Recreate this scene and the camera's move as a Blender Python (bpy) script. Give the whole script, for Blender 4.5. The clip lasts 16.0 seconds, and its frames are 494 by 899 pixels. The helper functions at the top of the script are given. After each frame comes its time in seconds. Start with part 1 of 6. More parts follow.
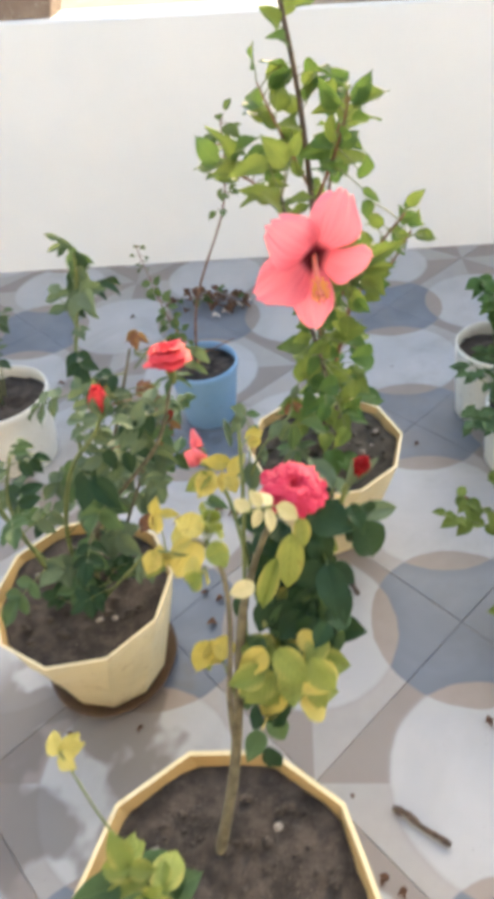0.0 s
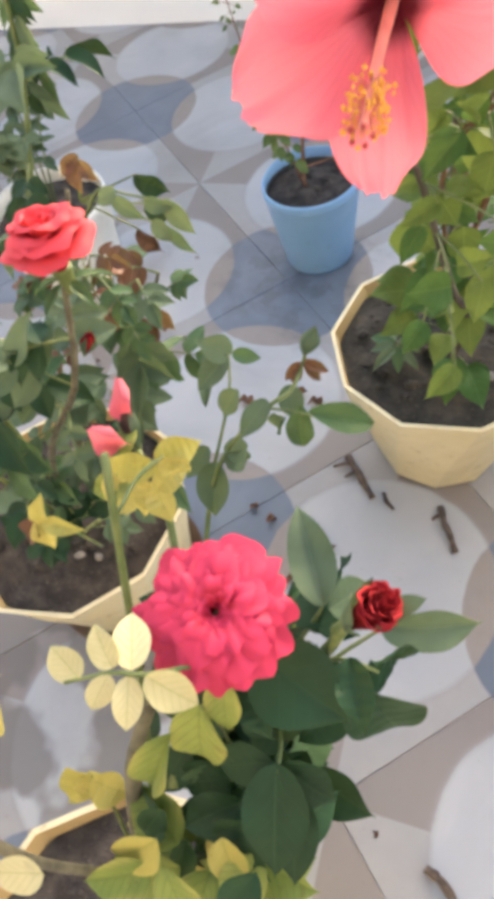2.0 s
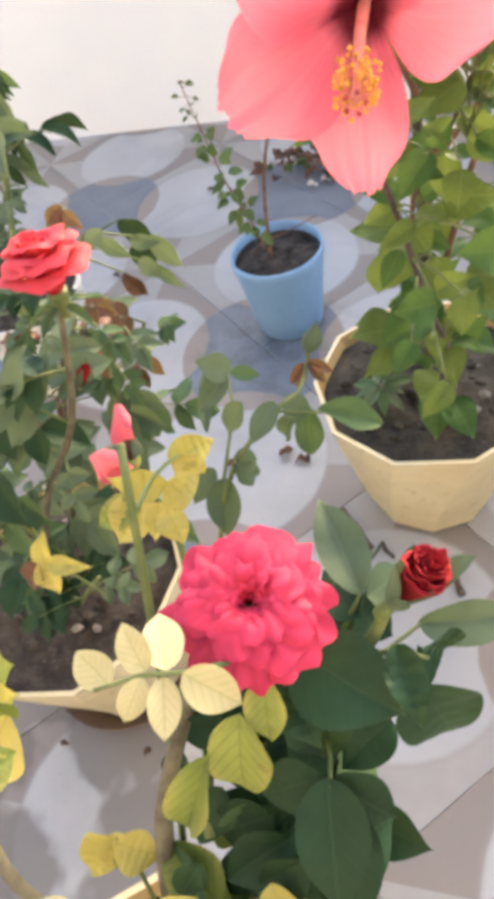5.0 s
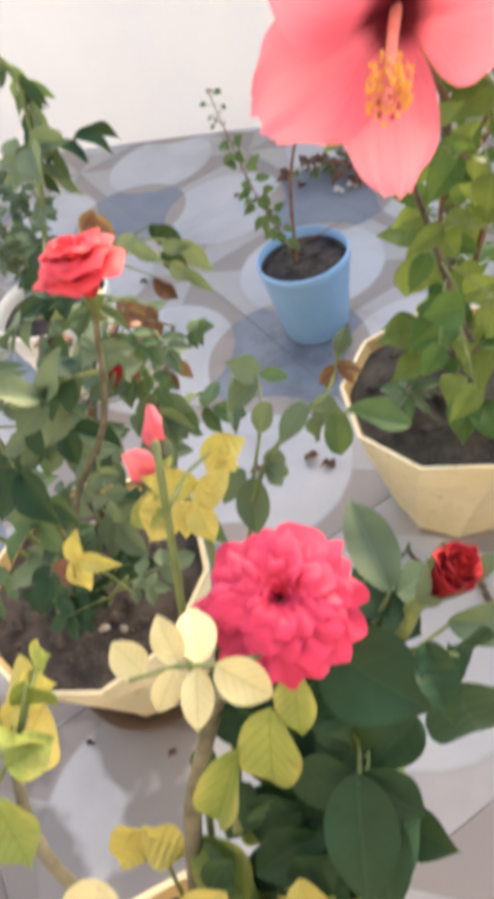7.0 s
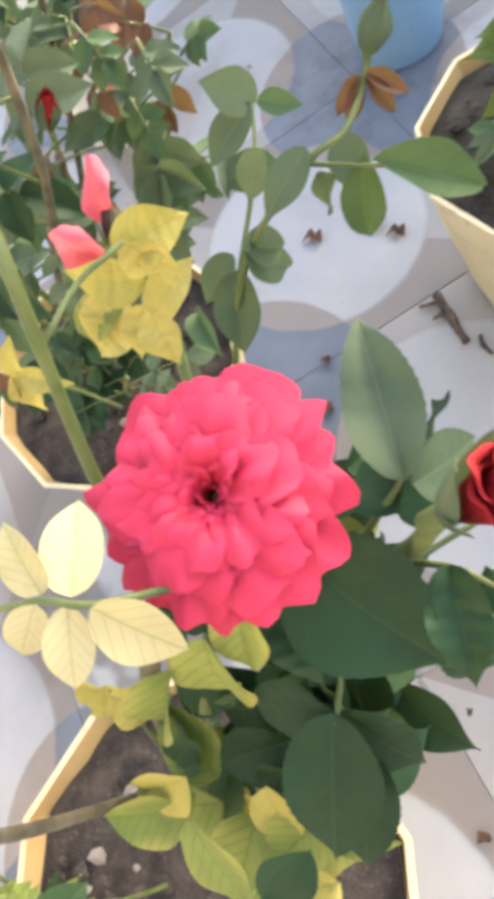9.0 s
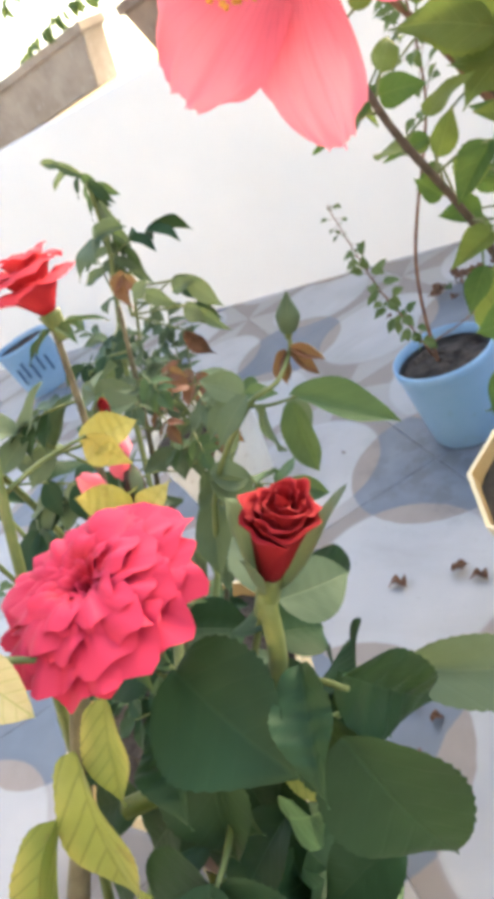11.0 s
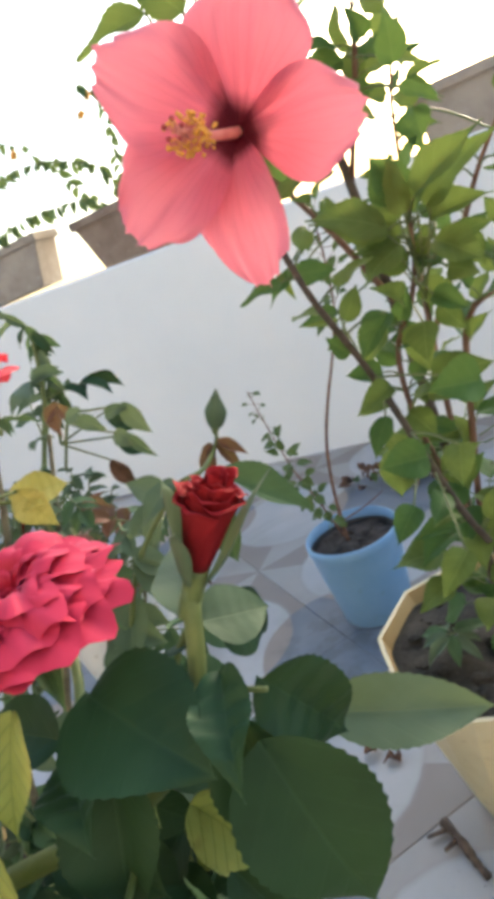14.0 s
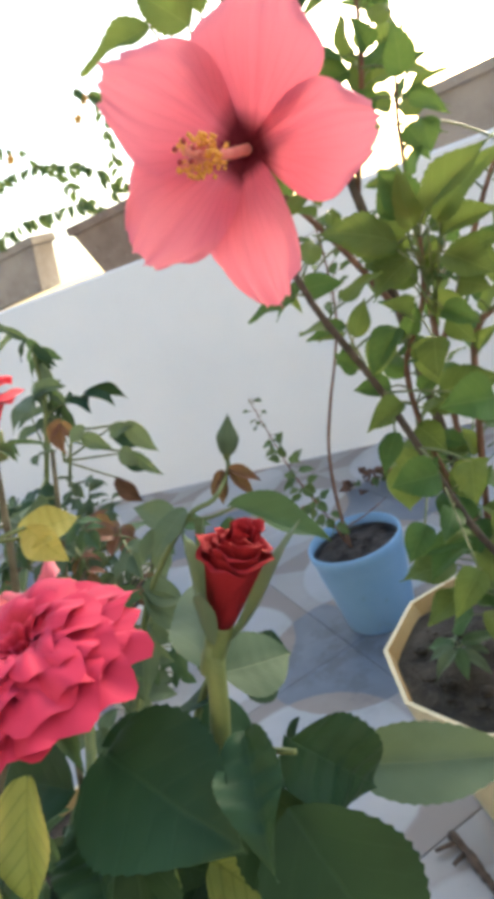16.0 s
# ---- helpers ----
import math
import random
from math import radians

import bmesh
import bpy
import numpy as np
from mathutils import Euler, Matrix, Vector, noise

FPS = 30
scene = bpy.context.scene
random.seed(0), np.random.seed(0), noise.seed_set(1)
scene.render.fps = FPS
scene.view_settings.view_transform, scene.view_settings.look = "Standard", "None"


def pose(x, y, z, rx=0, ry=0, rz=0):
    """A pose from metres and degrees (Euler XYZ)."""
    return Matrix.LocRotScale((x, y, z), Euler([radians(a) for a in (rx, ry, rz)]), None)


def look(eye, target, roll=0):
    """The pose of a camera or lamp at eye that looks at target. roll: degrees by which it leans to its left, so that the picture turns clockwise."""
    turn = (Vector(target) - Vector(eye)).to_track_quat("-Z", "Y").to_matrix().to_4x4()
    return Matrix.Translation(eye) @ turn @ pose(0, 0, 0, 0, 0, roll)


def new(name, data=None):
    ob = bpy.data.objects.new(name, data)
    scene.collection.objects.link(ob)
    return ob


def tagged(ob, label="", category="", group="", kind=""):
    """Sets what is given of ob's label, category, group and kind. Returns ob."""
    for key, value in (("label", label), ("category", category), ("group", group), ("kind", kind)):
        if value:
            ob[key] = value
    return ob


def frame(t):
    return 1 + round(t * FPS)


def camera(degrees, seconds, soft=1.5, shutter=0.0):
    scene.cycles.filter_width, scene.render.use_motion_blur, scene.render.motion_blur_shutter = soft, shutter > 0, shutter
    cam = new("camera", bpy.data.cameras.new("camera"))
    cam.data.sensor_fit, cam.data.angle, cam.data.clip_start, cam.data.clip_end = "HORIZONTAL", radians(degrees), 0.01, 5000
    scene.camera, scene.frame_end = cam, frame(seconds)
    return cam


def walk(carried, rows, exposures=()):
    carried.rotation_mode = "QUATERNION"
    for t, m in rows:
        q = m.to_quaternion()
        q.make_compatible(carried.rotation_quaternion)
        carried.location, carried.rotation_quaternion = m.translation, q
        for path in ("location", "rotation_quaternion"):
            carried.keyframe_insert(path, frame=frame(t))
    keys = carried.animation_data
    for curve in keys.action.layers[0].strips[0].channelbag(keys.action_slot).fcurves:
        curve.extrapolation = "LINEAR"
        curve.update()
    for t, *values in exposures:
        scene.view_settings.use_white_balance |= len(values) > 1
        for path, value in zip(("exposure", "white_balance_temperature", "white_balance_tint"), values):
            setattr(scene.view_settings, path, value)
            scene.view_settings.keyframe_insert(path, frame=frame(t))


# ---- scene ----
cam = camera(41.7, 16.0, 6.5, 0.5)
PATH = [
    (0, (0.353, 0.129, 1.082), (0.1, 1.587, -0.263), -7.9),
    (0.5, (0.352, 0.231, 1.1), (0.147, 1.61, -0.334), -5.6),
    (0.9, (0.325, 0.299, 1.037), (0.099, 1.491, -0.553), -5.5),
    (1, (0.337, 0.34, 1.02), (0.015, 1.458, -0.607), -8.9),
    (1.5, (0.403, 0.505, 0.933), (-0.084, 1.394, -0.791), -15.8),
    (2, (0.406, 0.494, 0.894), (-0.255, 1.389, -0.768), -20.5),
    (2.5, (0.38, 0.45, 0.864), (-0.286, 1.464, -0.726), -19.5),
    (3, (0.382, 0.449, 0.873), (-0.25, 1.536, -0.682), -18.4),
    (3.5, (0.391, 0.45, 0.87), (-0.238, 1.515, -0.702), -19.2),
    (4, (0.386, 0.461, 0.855), (-0.274, 1.508, -0.716), -21.1),
    (4.2, (0.388, 0.46, 0.856), (-0.264, 1.512, -0.715), -21.0),
    (6.3, (0.394, 0.459, 0.878), (-0.229, 1.721, -0.543), -17.7),
    (6.5, (0.39, 0.459, 0.877), (-0.308, 1.673, -0.551), -19.7),
    (7, (0.391, 0.453, 0.868), (-0.311, 1.585, -0.625), -21.3),
    (7.5, (0.383, 0.439, 0.804), (-0.314, 1.285, -0.868), -26.8),
    (8, (0.376, 0.516, 0.787), (-0.385, 1.11, -0.965), -37.5),
    (8.5, (0.371, 0.536, 0.774), (-0.433, 0.925, -1.015), -46.7),
    (9, (0.386, 0.531, 0.78), (-0.425, 0.982, -0.992), -44.4),
    (11.3, (0.471, 0.483, 0.728), (-0.783, 1.752, -0.175), -30.9),
    (11.5, (0.471, 0.484, 0.723), (-0.781, 1.761, -0.172), -30.7),
    (12, (0.482, 0.479, 0.742), (-0.559, 1.979, -0.073), -27.1),
    (12.5, (0.471, 0.451, 0.725), (-0.524, 2.021, -0.014), -26.0),
    (13, (0.467, 0.438, 0.709), (-0.478, 2.097, 0.114), -24.5),
    (13.5, (0.475, 0.441, 0.703), (-0.47, 2.12, 0.169), -23.1),
    (14, (0.468, 0.443, 0.707), (-0.471, 2.116, 0.142), -22.1),
    (14.5, (0.471, 0.443, 0.707), (-0.471, 2.106, 0.118), -22.5),
    (15, (0.466, 0.451, 0.7), (-0.486, 2.097, 0.079), -23.3),
    (15.5, (0.455, 0.461, 0.714), (-0.471, 2.119, 0.088), -22.6),
    (16, (0.461, 0.452, 0.718), (-0.472, 2.128, 0.152), -22.4),
]
walk(cam, [(t, look(eye, target, roll)) for t, eye, target, roll in PATH], [(0.0, 2.42, 6350, 8), (4.2, 2.63, 6450, 14), (6.3, 2.6, 6600, 14), (9.2, 2.74, 6150, 11), (11.3, 2.5, 6200, 10), (12.5, 1.97, 6000, 8), (16.0, 1.98, 5800, 6)])

# ---- light ----
world = bpy.data.worlds.new("sky")
scene.world = world
world.use_nodes = True
wn = world.node_tree.nodes
sky = wn.new("ShaderNodeTexSky")
sky.sky_type = "NISHITA"
sky.sun_disc = False
sky.sun_elevation = radians(15)
sky.sun_rotation = radians(12)
sky.dust_density = 4.0
sky.ozone_density = 0.0
sky.air_density = 1.0
world.node_tree.links.new(sky.outputs[0], wn["Background"].inputs[0])
wn["Background"].inputs[1].default_value = 0.15
sun = new("sun", bpy.data.lights.new("sun", "SUN"))
sun.data.energy = 0.45
sun.data.angle = radians(12)
sun.data.color = (1.0, 0.93, 0.82)
sun.matrix_world = look((0.8, 4, 1.1), (0, 0, 0))

# ---- material helpers ----


def mat_new(name, rough=0.5, color=(0.5, 0.5, 0.5), metal=0.0):
    m = bpy.data.materials.new(name)
    m.use_nodes = True
    b = m.node_tree.nodes["Principled BSDF"]
    b.inputs["Base Color"].default_value = (*color, 1)
    b.inputs["Roughness"].default_value = rough
    b.inputs["Metallic"].default_value = metal
    return m


class G:
    """A small node builder."""

    def __init__(self, m):
        self.t = m.node_tree
        self.b = self.t.nodes["Principled BSDF"]

    def n(self, kind, **props):
        node = self.t.nodes.new(kind)
        if "operation" in props:
            node.operation = props["operation"]
        if "data_type" in props:
            node.data_type = props["data_type"]
        if "blend_type" in props:
            node.blend_type = props["blend_type"]
        if "interpolation_type" in props:
            node.interpolation_type = props["interpolation_type"]
        return node

    def put(self, sock, v):
        if isinstance(v, bpy.types.NodeSocket):
            self.t.links.new(v, sock)
        elif isinstance(v, (tuple, list)):
            sock.default_value = (*v, 1) if len(v) == 3 and sock.type == "RGBA" else v
        else:
            sock.default_value = v

    def m(self, op, a, b=0.0, c=0.0):
        node = self.n("ShaderNodeMath", operation=op)
        for s, v in zip(node.inputs, (a, b, c)):
            self.put(s, v)
        return node.outputs[0]

    def mix(self, f, a, b, blend="MIX"):
        node = self.n("ShaderNodeMix", data_type="RGBA", blend_type=blend)
        self.put(node.inputs[0], f)
        self.put(node.inputs[6], a)
        self.put(node.inputs[7], b)
        return node.outputs[2]

    def noise(self, scale, vec=None, detail=4.0, rough=0.55, dist=0.0):
        node = self.n("ShaderNodeTexNoise")
        node.inputs["Scale"].default_value = scale
        node.inputs["Detail"].default_value = detail
        node.inputs["Roughness"].default_value = rough
        node.inputs["Distortion"].default_value = dist
        if vec is not None:
            self.put(node.inputs["Vector"], vec)
        return node.outputs[0]

    def step(self, v, lo, hi):
        node = self.n("ShaderNodeMapRange", interpolation_type="SMOOTHSTEP")
        self.put(node.inputs[0], v)
        node.inputs[1].default_value = lo
        node.inputs[2].default_value = hi
        return node.outputs[0]

    def bump(self, h, strength=0.3, dist=0.002):
        node = self.n("ShaderNodeBump")
        node.inputs["Strength"].default_value = strength
        node.inputs["Distance"].default_value = dist
        self.put(node.inputs["Height"], h)
        self.put(self.b.inputs["Normal"], node.outputs[0])
        return node.outputs[0]

    def obj(self):
        return self.n("ShaderNodeTexCoord").outputs["Object"]

    def pos(self):
        return self.n("ShaderNodeNewGeometry").outputs["Position"]

    def rand(self):
        return self.n("ShaderNodeObjectInfo").outputs["Random"]

    def uv(self):
        s = self.n("ShaderNodeSeparateXYZ")
        self.put(s.inputs[0], self.n("ShaderNodeTexCoord").outputs["UV"])
        return s.outputs[0], s.outputs[1]

    def base(self, c):
        self.put(self.b.inputs["Base Color"], c)


PITCH = 0.5657
ROT = radians(2.4)
ORIGIN = (0.0, 1.36)


def mat_tile():
    m = mat_new("glazed_tile", 0.3)
    g = G(m)
    s = g.n("ShaderNodeSeparateXYZ")
    g.put(s.inputs[0], g.pos())
    x = g.m("SUBTRACT", s.outputs[0], ORIGIN[0])
    y = g.m("SUBTRACT", s.outputs[1], ORIGIN[1])
    c, k = math.cos(ROT) / PITCH, math.sin(ROT) / PITCH
    u = g.m("ADD", g.m("MULTIPLY", x, c), g.m("MULTIPLY", y, k))
    v = g.m("SUBTRACT", g.m("MULTIPLY", y, c), g.m("MULTIPLY", x, k))
    fu = g.m("SUBTRACT", u, g.m("ROUND", u))
    fv = g.m("SUBTRACT", v, g.m("ROUND", v))
    au, av = g.m("ABSOLUTE", fu), g.m("ABSOLUTE", fv)

    def hyp(a, b):
        return g.m("SQRT", g.m("ADD", g.m("MULTIPLY", a, a), g.m("MULTIPLY", b, b)))

    wob = g.m("MULTIPLY", g.m("SUBTRACT", g.noise(30, g.pos()), 0.5), 0.012)
    dd = g.m("ADD", hyp(au, av), wob)
    dw = g.m("ADD", g.m("MINIMUM", hyp(g.m("SUBTRACT", au, 0.5), av), hyp(au, g.m("SUBTRACT", av, 0.5))), wob)
    r = 0.2926
    e = 0.004
    in_d = g.step(dd, r + e, r - e)
    in_w = g.step(dw, r + e, r - e)
    # pinwheel round the plain corners
    su = g.m("SUBTRACT", fu, g.m("MULTIPLY", g.m("SIGN", fu), 0.5))
    sv = g.m("SUBTRACT", fv, g.m("MULTIPLY", g.m("SIGN", fv), 0.5))
    ang = g.m("FLOORED_MODULO", g.m("ARCTAN2", sv, su), math.pi / 2)
    brown = g.step(ang, math.pi / 4 + 0.01, math.pi / 4 - 0.01)
    n1 = g.noise(5, g.pos(), 6, 0.6, 0.6)
    n2 = g.noise(38, g.pos(), 5, 0.6)
    blue = g.mix(g.step(n1, 0.3, 0.7), (0.175, 0.21, 0.275), (0.265, 0.31, 0.385))
    lens = g.mix(n2, (0.36, 0.30, 0.26), (0.48, 0.41, 0.36))
    white = g.mix(g.step(n1, 0.35, 0.75), (0.60, 0.61, 0.63), (0.70, 0.705, 0.72))
    light = g.mix(n2, (0.47, 0.445, 0.43), (0.56, 0.54, 0.52))
    dark = g.mix(n1, (0.31, 0.26, 0.235), (0.42, 0.37, 0.335))
    col = g.mix(brown, light, dark)
    # a faint drawn line round the white discs
    ring = g.m("MULTIPLY", g.step(dw, r - 0.012, r - 0.002), g.step(dw, r + 0.014, r + 0.002))
    col = g.mix(in_w, col, white)
    col = g.mix(g.m("MULTIPLY", ring, 0.35), col, (0.45, 0.42, 0.41))
    disc = g.mix(in_w, blue, lens)
    rim = g.m("MULTIPLY", g.step(dw, r + 0.05, r), g.m("SUBTRACT", 1.0, in_w))
    disc = g.mix(g.m("MULTIPLY", rim, 0.4), disc, (0.16, 0.19, 0.25))
    col = g.mix(in_d, col, disc)
    # dust and old water marks
    st = g.noise(2.3, g.pos(), 7, 0.65, 0.8)
    col = g.mix(g.m("MULTIPLY", g.step(st, 0.48, 0.74), 0.5), col, (0.30, 0.265, 0.235))
    sp = g.noise(170, g.pos(), 2)
    col = g.mix(g.m("MULTIPLY", g.step(sp, 0.69, 0.76), 0.5), col, (0.2, 0.16, 0.13))
    # spilled soil under the edge of a pot
    q = g.n("ShaderNodeVectorMath", operation="DISTANCE")
    g.put(q.inputs[0], g.pos())
    q.inputs[1].default_value = (-0.09, 0.57, 0)
    sd = g.m("MULTIPLY", g.step(q.outputs["Value"], 0.27, 0.17), g.step(g.noise(6, g.pos(), 3, 0.5), 0.44, 0.50))
    col = g.mix(g.m("MULTIPLY", sd, 0.75), col, (0.20, 0.165, 0.135))
    col = g.mix(1.0, col, (0.61, 0.61, 0.615), "MULTIPLY")
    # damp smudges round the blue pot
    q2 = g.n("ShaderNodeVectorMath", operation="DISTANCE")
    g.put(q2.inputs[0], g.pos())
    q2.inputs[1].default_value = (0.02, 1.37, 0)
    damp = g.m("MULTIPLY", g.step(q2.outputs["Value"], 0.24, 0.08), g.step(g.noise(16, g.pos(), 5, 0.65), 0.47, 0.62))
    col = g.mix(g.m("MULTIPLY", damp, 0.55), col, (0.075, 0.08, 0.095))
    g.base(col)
    g.b.inputs["Specular IOR Level"].default_value = 0.75
    g.put(g.b.inputs["Roughness"], g.m("ADD", 0.26, g.m("MULTIPLY", st, 0.3)))
    g.bump(g.noise(60, g.pos()), 0.05)
    return m


def mat_wall():
    m = mat_new("white_limewash", 0.85)
    g = G(m)
    n1 = g.noise(1.6, g.pos(), 6, 0.6)
    n2 = g.noise(45, g.pos(), 5, 0.6)
    col = g.mix(g.step(n1, 0.35, 0.7), (0.84, 0.86, 0.87), (0.89, 0.90, 0.90))
    col = g.mix(g.m("MULTIPLY", g.step(g.noise(220, g.pos(), 2), 0.7, 0.76), 0.25), col, (0.4, 0.4, 0.4))
    g.base(col)
    g.bump(n2, 0.25, 0.002)
    return m


def mat_leaf(name, c1, c2, vein, rough=0.42, thin=0.25, yellow=None, rib=7.0, spot=0.0, draw=0.35, gloss=0.35):
    m = mat_new(name, rough)
    g = G(m)
    u, v = g.uv()
    au = g.m("ABSOLUTE", g.m("SUBTRACT", u, 0.5))
    mid = g.m("MULTIPLY", g.step(au, 0.026, 0.006), 0.75)
    fr = g.m("FRACT", g.m("MULTIPLY", g.m("SUBTRACT", v, g.m("MULTIPLY", au, 0.75)), rib))
    side = g.m("MULTIPLY", g.step(g.m("ABSOLUTE", g.m("SUBTRACT", fr, 0.5)), 0.13, 0.0), draw)
    veins = g.m("MAXIMUM", mid, side)
    r = g.rand()
    col = g.mix(r, c1, c2)
    n = g.noise(55, g.pos(), 4)
    big = g.noise(22, g.pos(), 3)
    col = g.mix(g.m("MULTIPLY", g.step(n, 0.4, 0.75), 0.35), col, tuple(x * 0.65 for x in c1))
    col = g.mix(g.m("MULTIPLY", g.step(big, 0.35, 0.7), 0.4), col, tuple(x * 1.3 for x in c2))
    if yellow:
        ed = g.m("MULTIPLY", g.step(au, 0.2, 0.5), g.step(g.noise(25, g.pos()), 0.4, 0.6))
        col = g.mix(g.m("MULTIPLY", ed, 0.8), col, yellow)
    if spot:
        col = g.mix(g.m("MULTIPLY", g.step(g.noise(90, g.pos(), 3), 0.62, 0.7), spot), col, (0.12, 0.07, 0.02))
    col = g.mix(g.m("MULTIPLY", veins, 0.6), col, vein)
    g.base(col)
    g.bump(g.m("ADD", g.m("MULTIPLY", veins, -1.0), g.m("MULTIPLY", n, 0.5)), 0.35, 0.0012)
    g.b.inputs["Specular IOR Level"].default_value = gloss
    g.put(g.b.inputs["Roughness"], g.m("ADD", rough - 0.06, g.m("MULTIPLY", big, 0.2)))
    tr = g.n("ShaderNodeBsdfTranslucent")
    g.put(tr.inputs[0], g.mix(0.25, col, (0.42, 0.55, 0.12)))
    mx = g.n("ShaderNodeMixShader")
    mx.inputs[0].default_value = thin
    g.t.links.new(g.b.outputs[0], mx.inputs[1])
    g.t.links.new(tr.outputs[0], mx.inputs[2])
    g.t.links.new(mx.outputs[0], g.t.nodes["Material Output"].inputs[0])
    return m


def mat_petal(name, c_edge, c_mid, c_base, base_at=0.18, streak=14.0, thin=0.3, rough=0.55, draw=0.3):
    m = mat_new(name, rough)
    g = G(m)
    u, v = g.uv()
    n = g.noise(30, g.pos(), 4)
    f = g.m("ADD", v, g.m("MULTIPLY", g.m("SUBTRACT", n, 0.5), 0.15))
    col = g.mix(g.step(f, 0.35, 1.0), c_mid, c_edge)
    col = g.mix(g.step(f, base_at + 0.12, base_at - 0.06), col, c_base)
    fan = g.m("DIVIDE", g.m("SUBTRACT", u, 0.5), g.m("ADD", 0.35, v))
    w = g.m("FRACT", g.m("ADD", g.m("MULTIPLY", fan, streak), g.m("MULTIPLY", g.noise(40, g.pos(), 2), 0.8)))
    line = g.m("MULTIPLY", g.step(g.m("ABSOLUTE", g.m("SUBTRACT", w, 0.5)), 0.16, 0.02), g.step(v, 1.0, 0.2))
    col = g.mix(g.m("MULTIPLY", line, draw), col, tuple(x * 0.7 for x in c_mid))
    g.base(col)
    g.bump(g.m("ADD", line, g.m("MULTIPLY", g.noise(120, g.pos()), 0.4)), 0.25, 0.0008)
    g.b.inputs["Specular IOR Level"].default_value = 0.2
    tr = g.n("ShaderNodeBsdfTranslucent")
    g.put(tr.inputs[0], col)
    mx = g.n("ShaderNodeMixShader")
    mx.inputs[0].default_value = thin
    g.t.links.new(g.b.outputs[0], mx.inputs[1])
    g.t.links.new(tr.outputs[0], mx.inputs[2])
    g.t.links.new(mx.outputs[0], g.t.nodes["Material Output"].inputs[0])
    return m


def mat_noise(name, c1, c2, scale=20.0, rough=0.7, bump=0.3, dist=0.002, spots=None, detail=6):
    m = mat_new(name, rough)
    g = G(m)
    n = g.noise(scale, g.pos(), detail, 0.62)
    n2 = g.noise(scale * 7, g.pos(), 4)
    col = g.mix(g.step(n, 0.3, 0.7), c1, c2)
    if spots:
        col = g.mix(g.m("MULTIPLY", g.step(n2, 0.6, 0.7), 0.6), col, spots)
    g.base(col)
    g.put(g.b.inputs["Roughness"], g.m("ADD", rough - 0.08, g.m("MULTIPLY", n2, 0.16)))
    g.bump(g.m("ADD", n, g.m("MULTIPLY", n2, 0.5)), bump, dist)
    return m


M_TILE = mat_tile()
M_WALL = mat_wall()
M_SHADE_WALL = mat_noise("grey_plaster", (0.24, 0.235, 0.23), (0.31, 0.30, 0.295), 3, 0.9, 0.3)
M_GROUT = mat_noise("grey_grout", (0.26, 0.24, 0.225), (0.38, 0.35, 0.33), 9, 0.9)
M_EARTH = mat_noise("dry_earth_ground", (0.28, 0.23, 0.17), (0.36, 0.3, 0.23), 2.0, 0.95)
M_YPOT = mat_noise("cream_yellow_plastic", (0.60, 0.52, 0.31), (0.68, 0.61, 0.41), 9, 0.42, 0.12, 0.001, (0.45, 0.36, 0.2))
M_YRIM = mat_noise("ochre_plastic_inside", (0.48, 0.325, 0.135), (0.55, 0.40, 0.19), 9, 0.45, 0.1, 0.001)
M_SAUCER = mat_noise("dark_brown_plastic", (0.05, 0.03, 0.02), (0.1, 0.06, 0.035), 20, 0.5, 0.15)
M_BPOT = mat_noise("pale_blue_plastic", (0.20, 0.37, 0.60), (0.25, 0.43, 0.66), 7, 0.38, 0.06, 0.001, (0.2, 0.33, 0.48))
# shade inside the blue pots, put into the colour of their inner wall
M_BPOT_SHADE = mat_noise("blue_pot_inner_shade", (0.03, 0.03, 0.035), (0.07, 0.07, 0.075), 30, 0.5, 0.1)
M_WPOT = mat_noise("white_plastic", (0.66, 0.66, 0.62), (0.76, 0.76, 0.72), 8, 0.45, 0.1, 0.001, (0.5, 0.47, 0.42))
M_SOIL = mat_noise("moist_garden_soil", (0.022, 0.018, 0.016), (0.075, 0.061, 0.052), 38, 0.95, 0.9, 0.006, (0.16, 0.13, 0.11))
M_SOIL_WET = mat_noise("wet_dark_soil", (0.016, 0.016, 0.013), (0.065, 0.055, 0.042), 30, 0.9, 0.9, 0.006, (0.12, 0.10, 0.08))
M_TERRA = mat_noise("weathered_clay_planter", (0.22, 0.16, 0.12), (0.33, 0.25, 0.19), 11, 0.85, 0.35, 0.003, (0.42, 0.38, 0.33))
M_CEMENT = mat_noise("weathered_cement", (0.28, 0.235, 0.19), (0.42, 0.365, 0.305), 8, 0.9, 0.4, 0.003, (0.45, 0.42, 0.38))
M_STEMG = mat_noise("green_cane", (0.09, 0.13, 0.035), (0.17, 0.20, 0.065), 60, 0.5, 0.2, 0.001)
M_STEMB = mat_noise("grey_brown_bark", (0.085, 0.075, 0.048), (0.19, 0.17, 0.11), 70, 0.85, 0.5, 0.002)
M_STEMD = mat_noise("dark_brown_bark", (0.055, 0.042, 0.032), (0.13, 0.10, 0.075), 70, 0.85, 0.5, 0.002)
M_STEMR = mat_noise("reddish_twig", (0.13, 0.06, 0.035), (0.24, 0.13, 0.08), 70, 0.7, 0.3, 0.001)
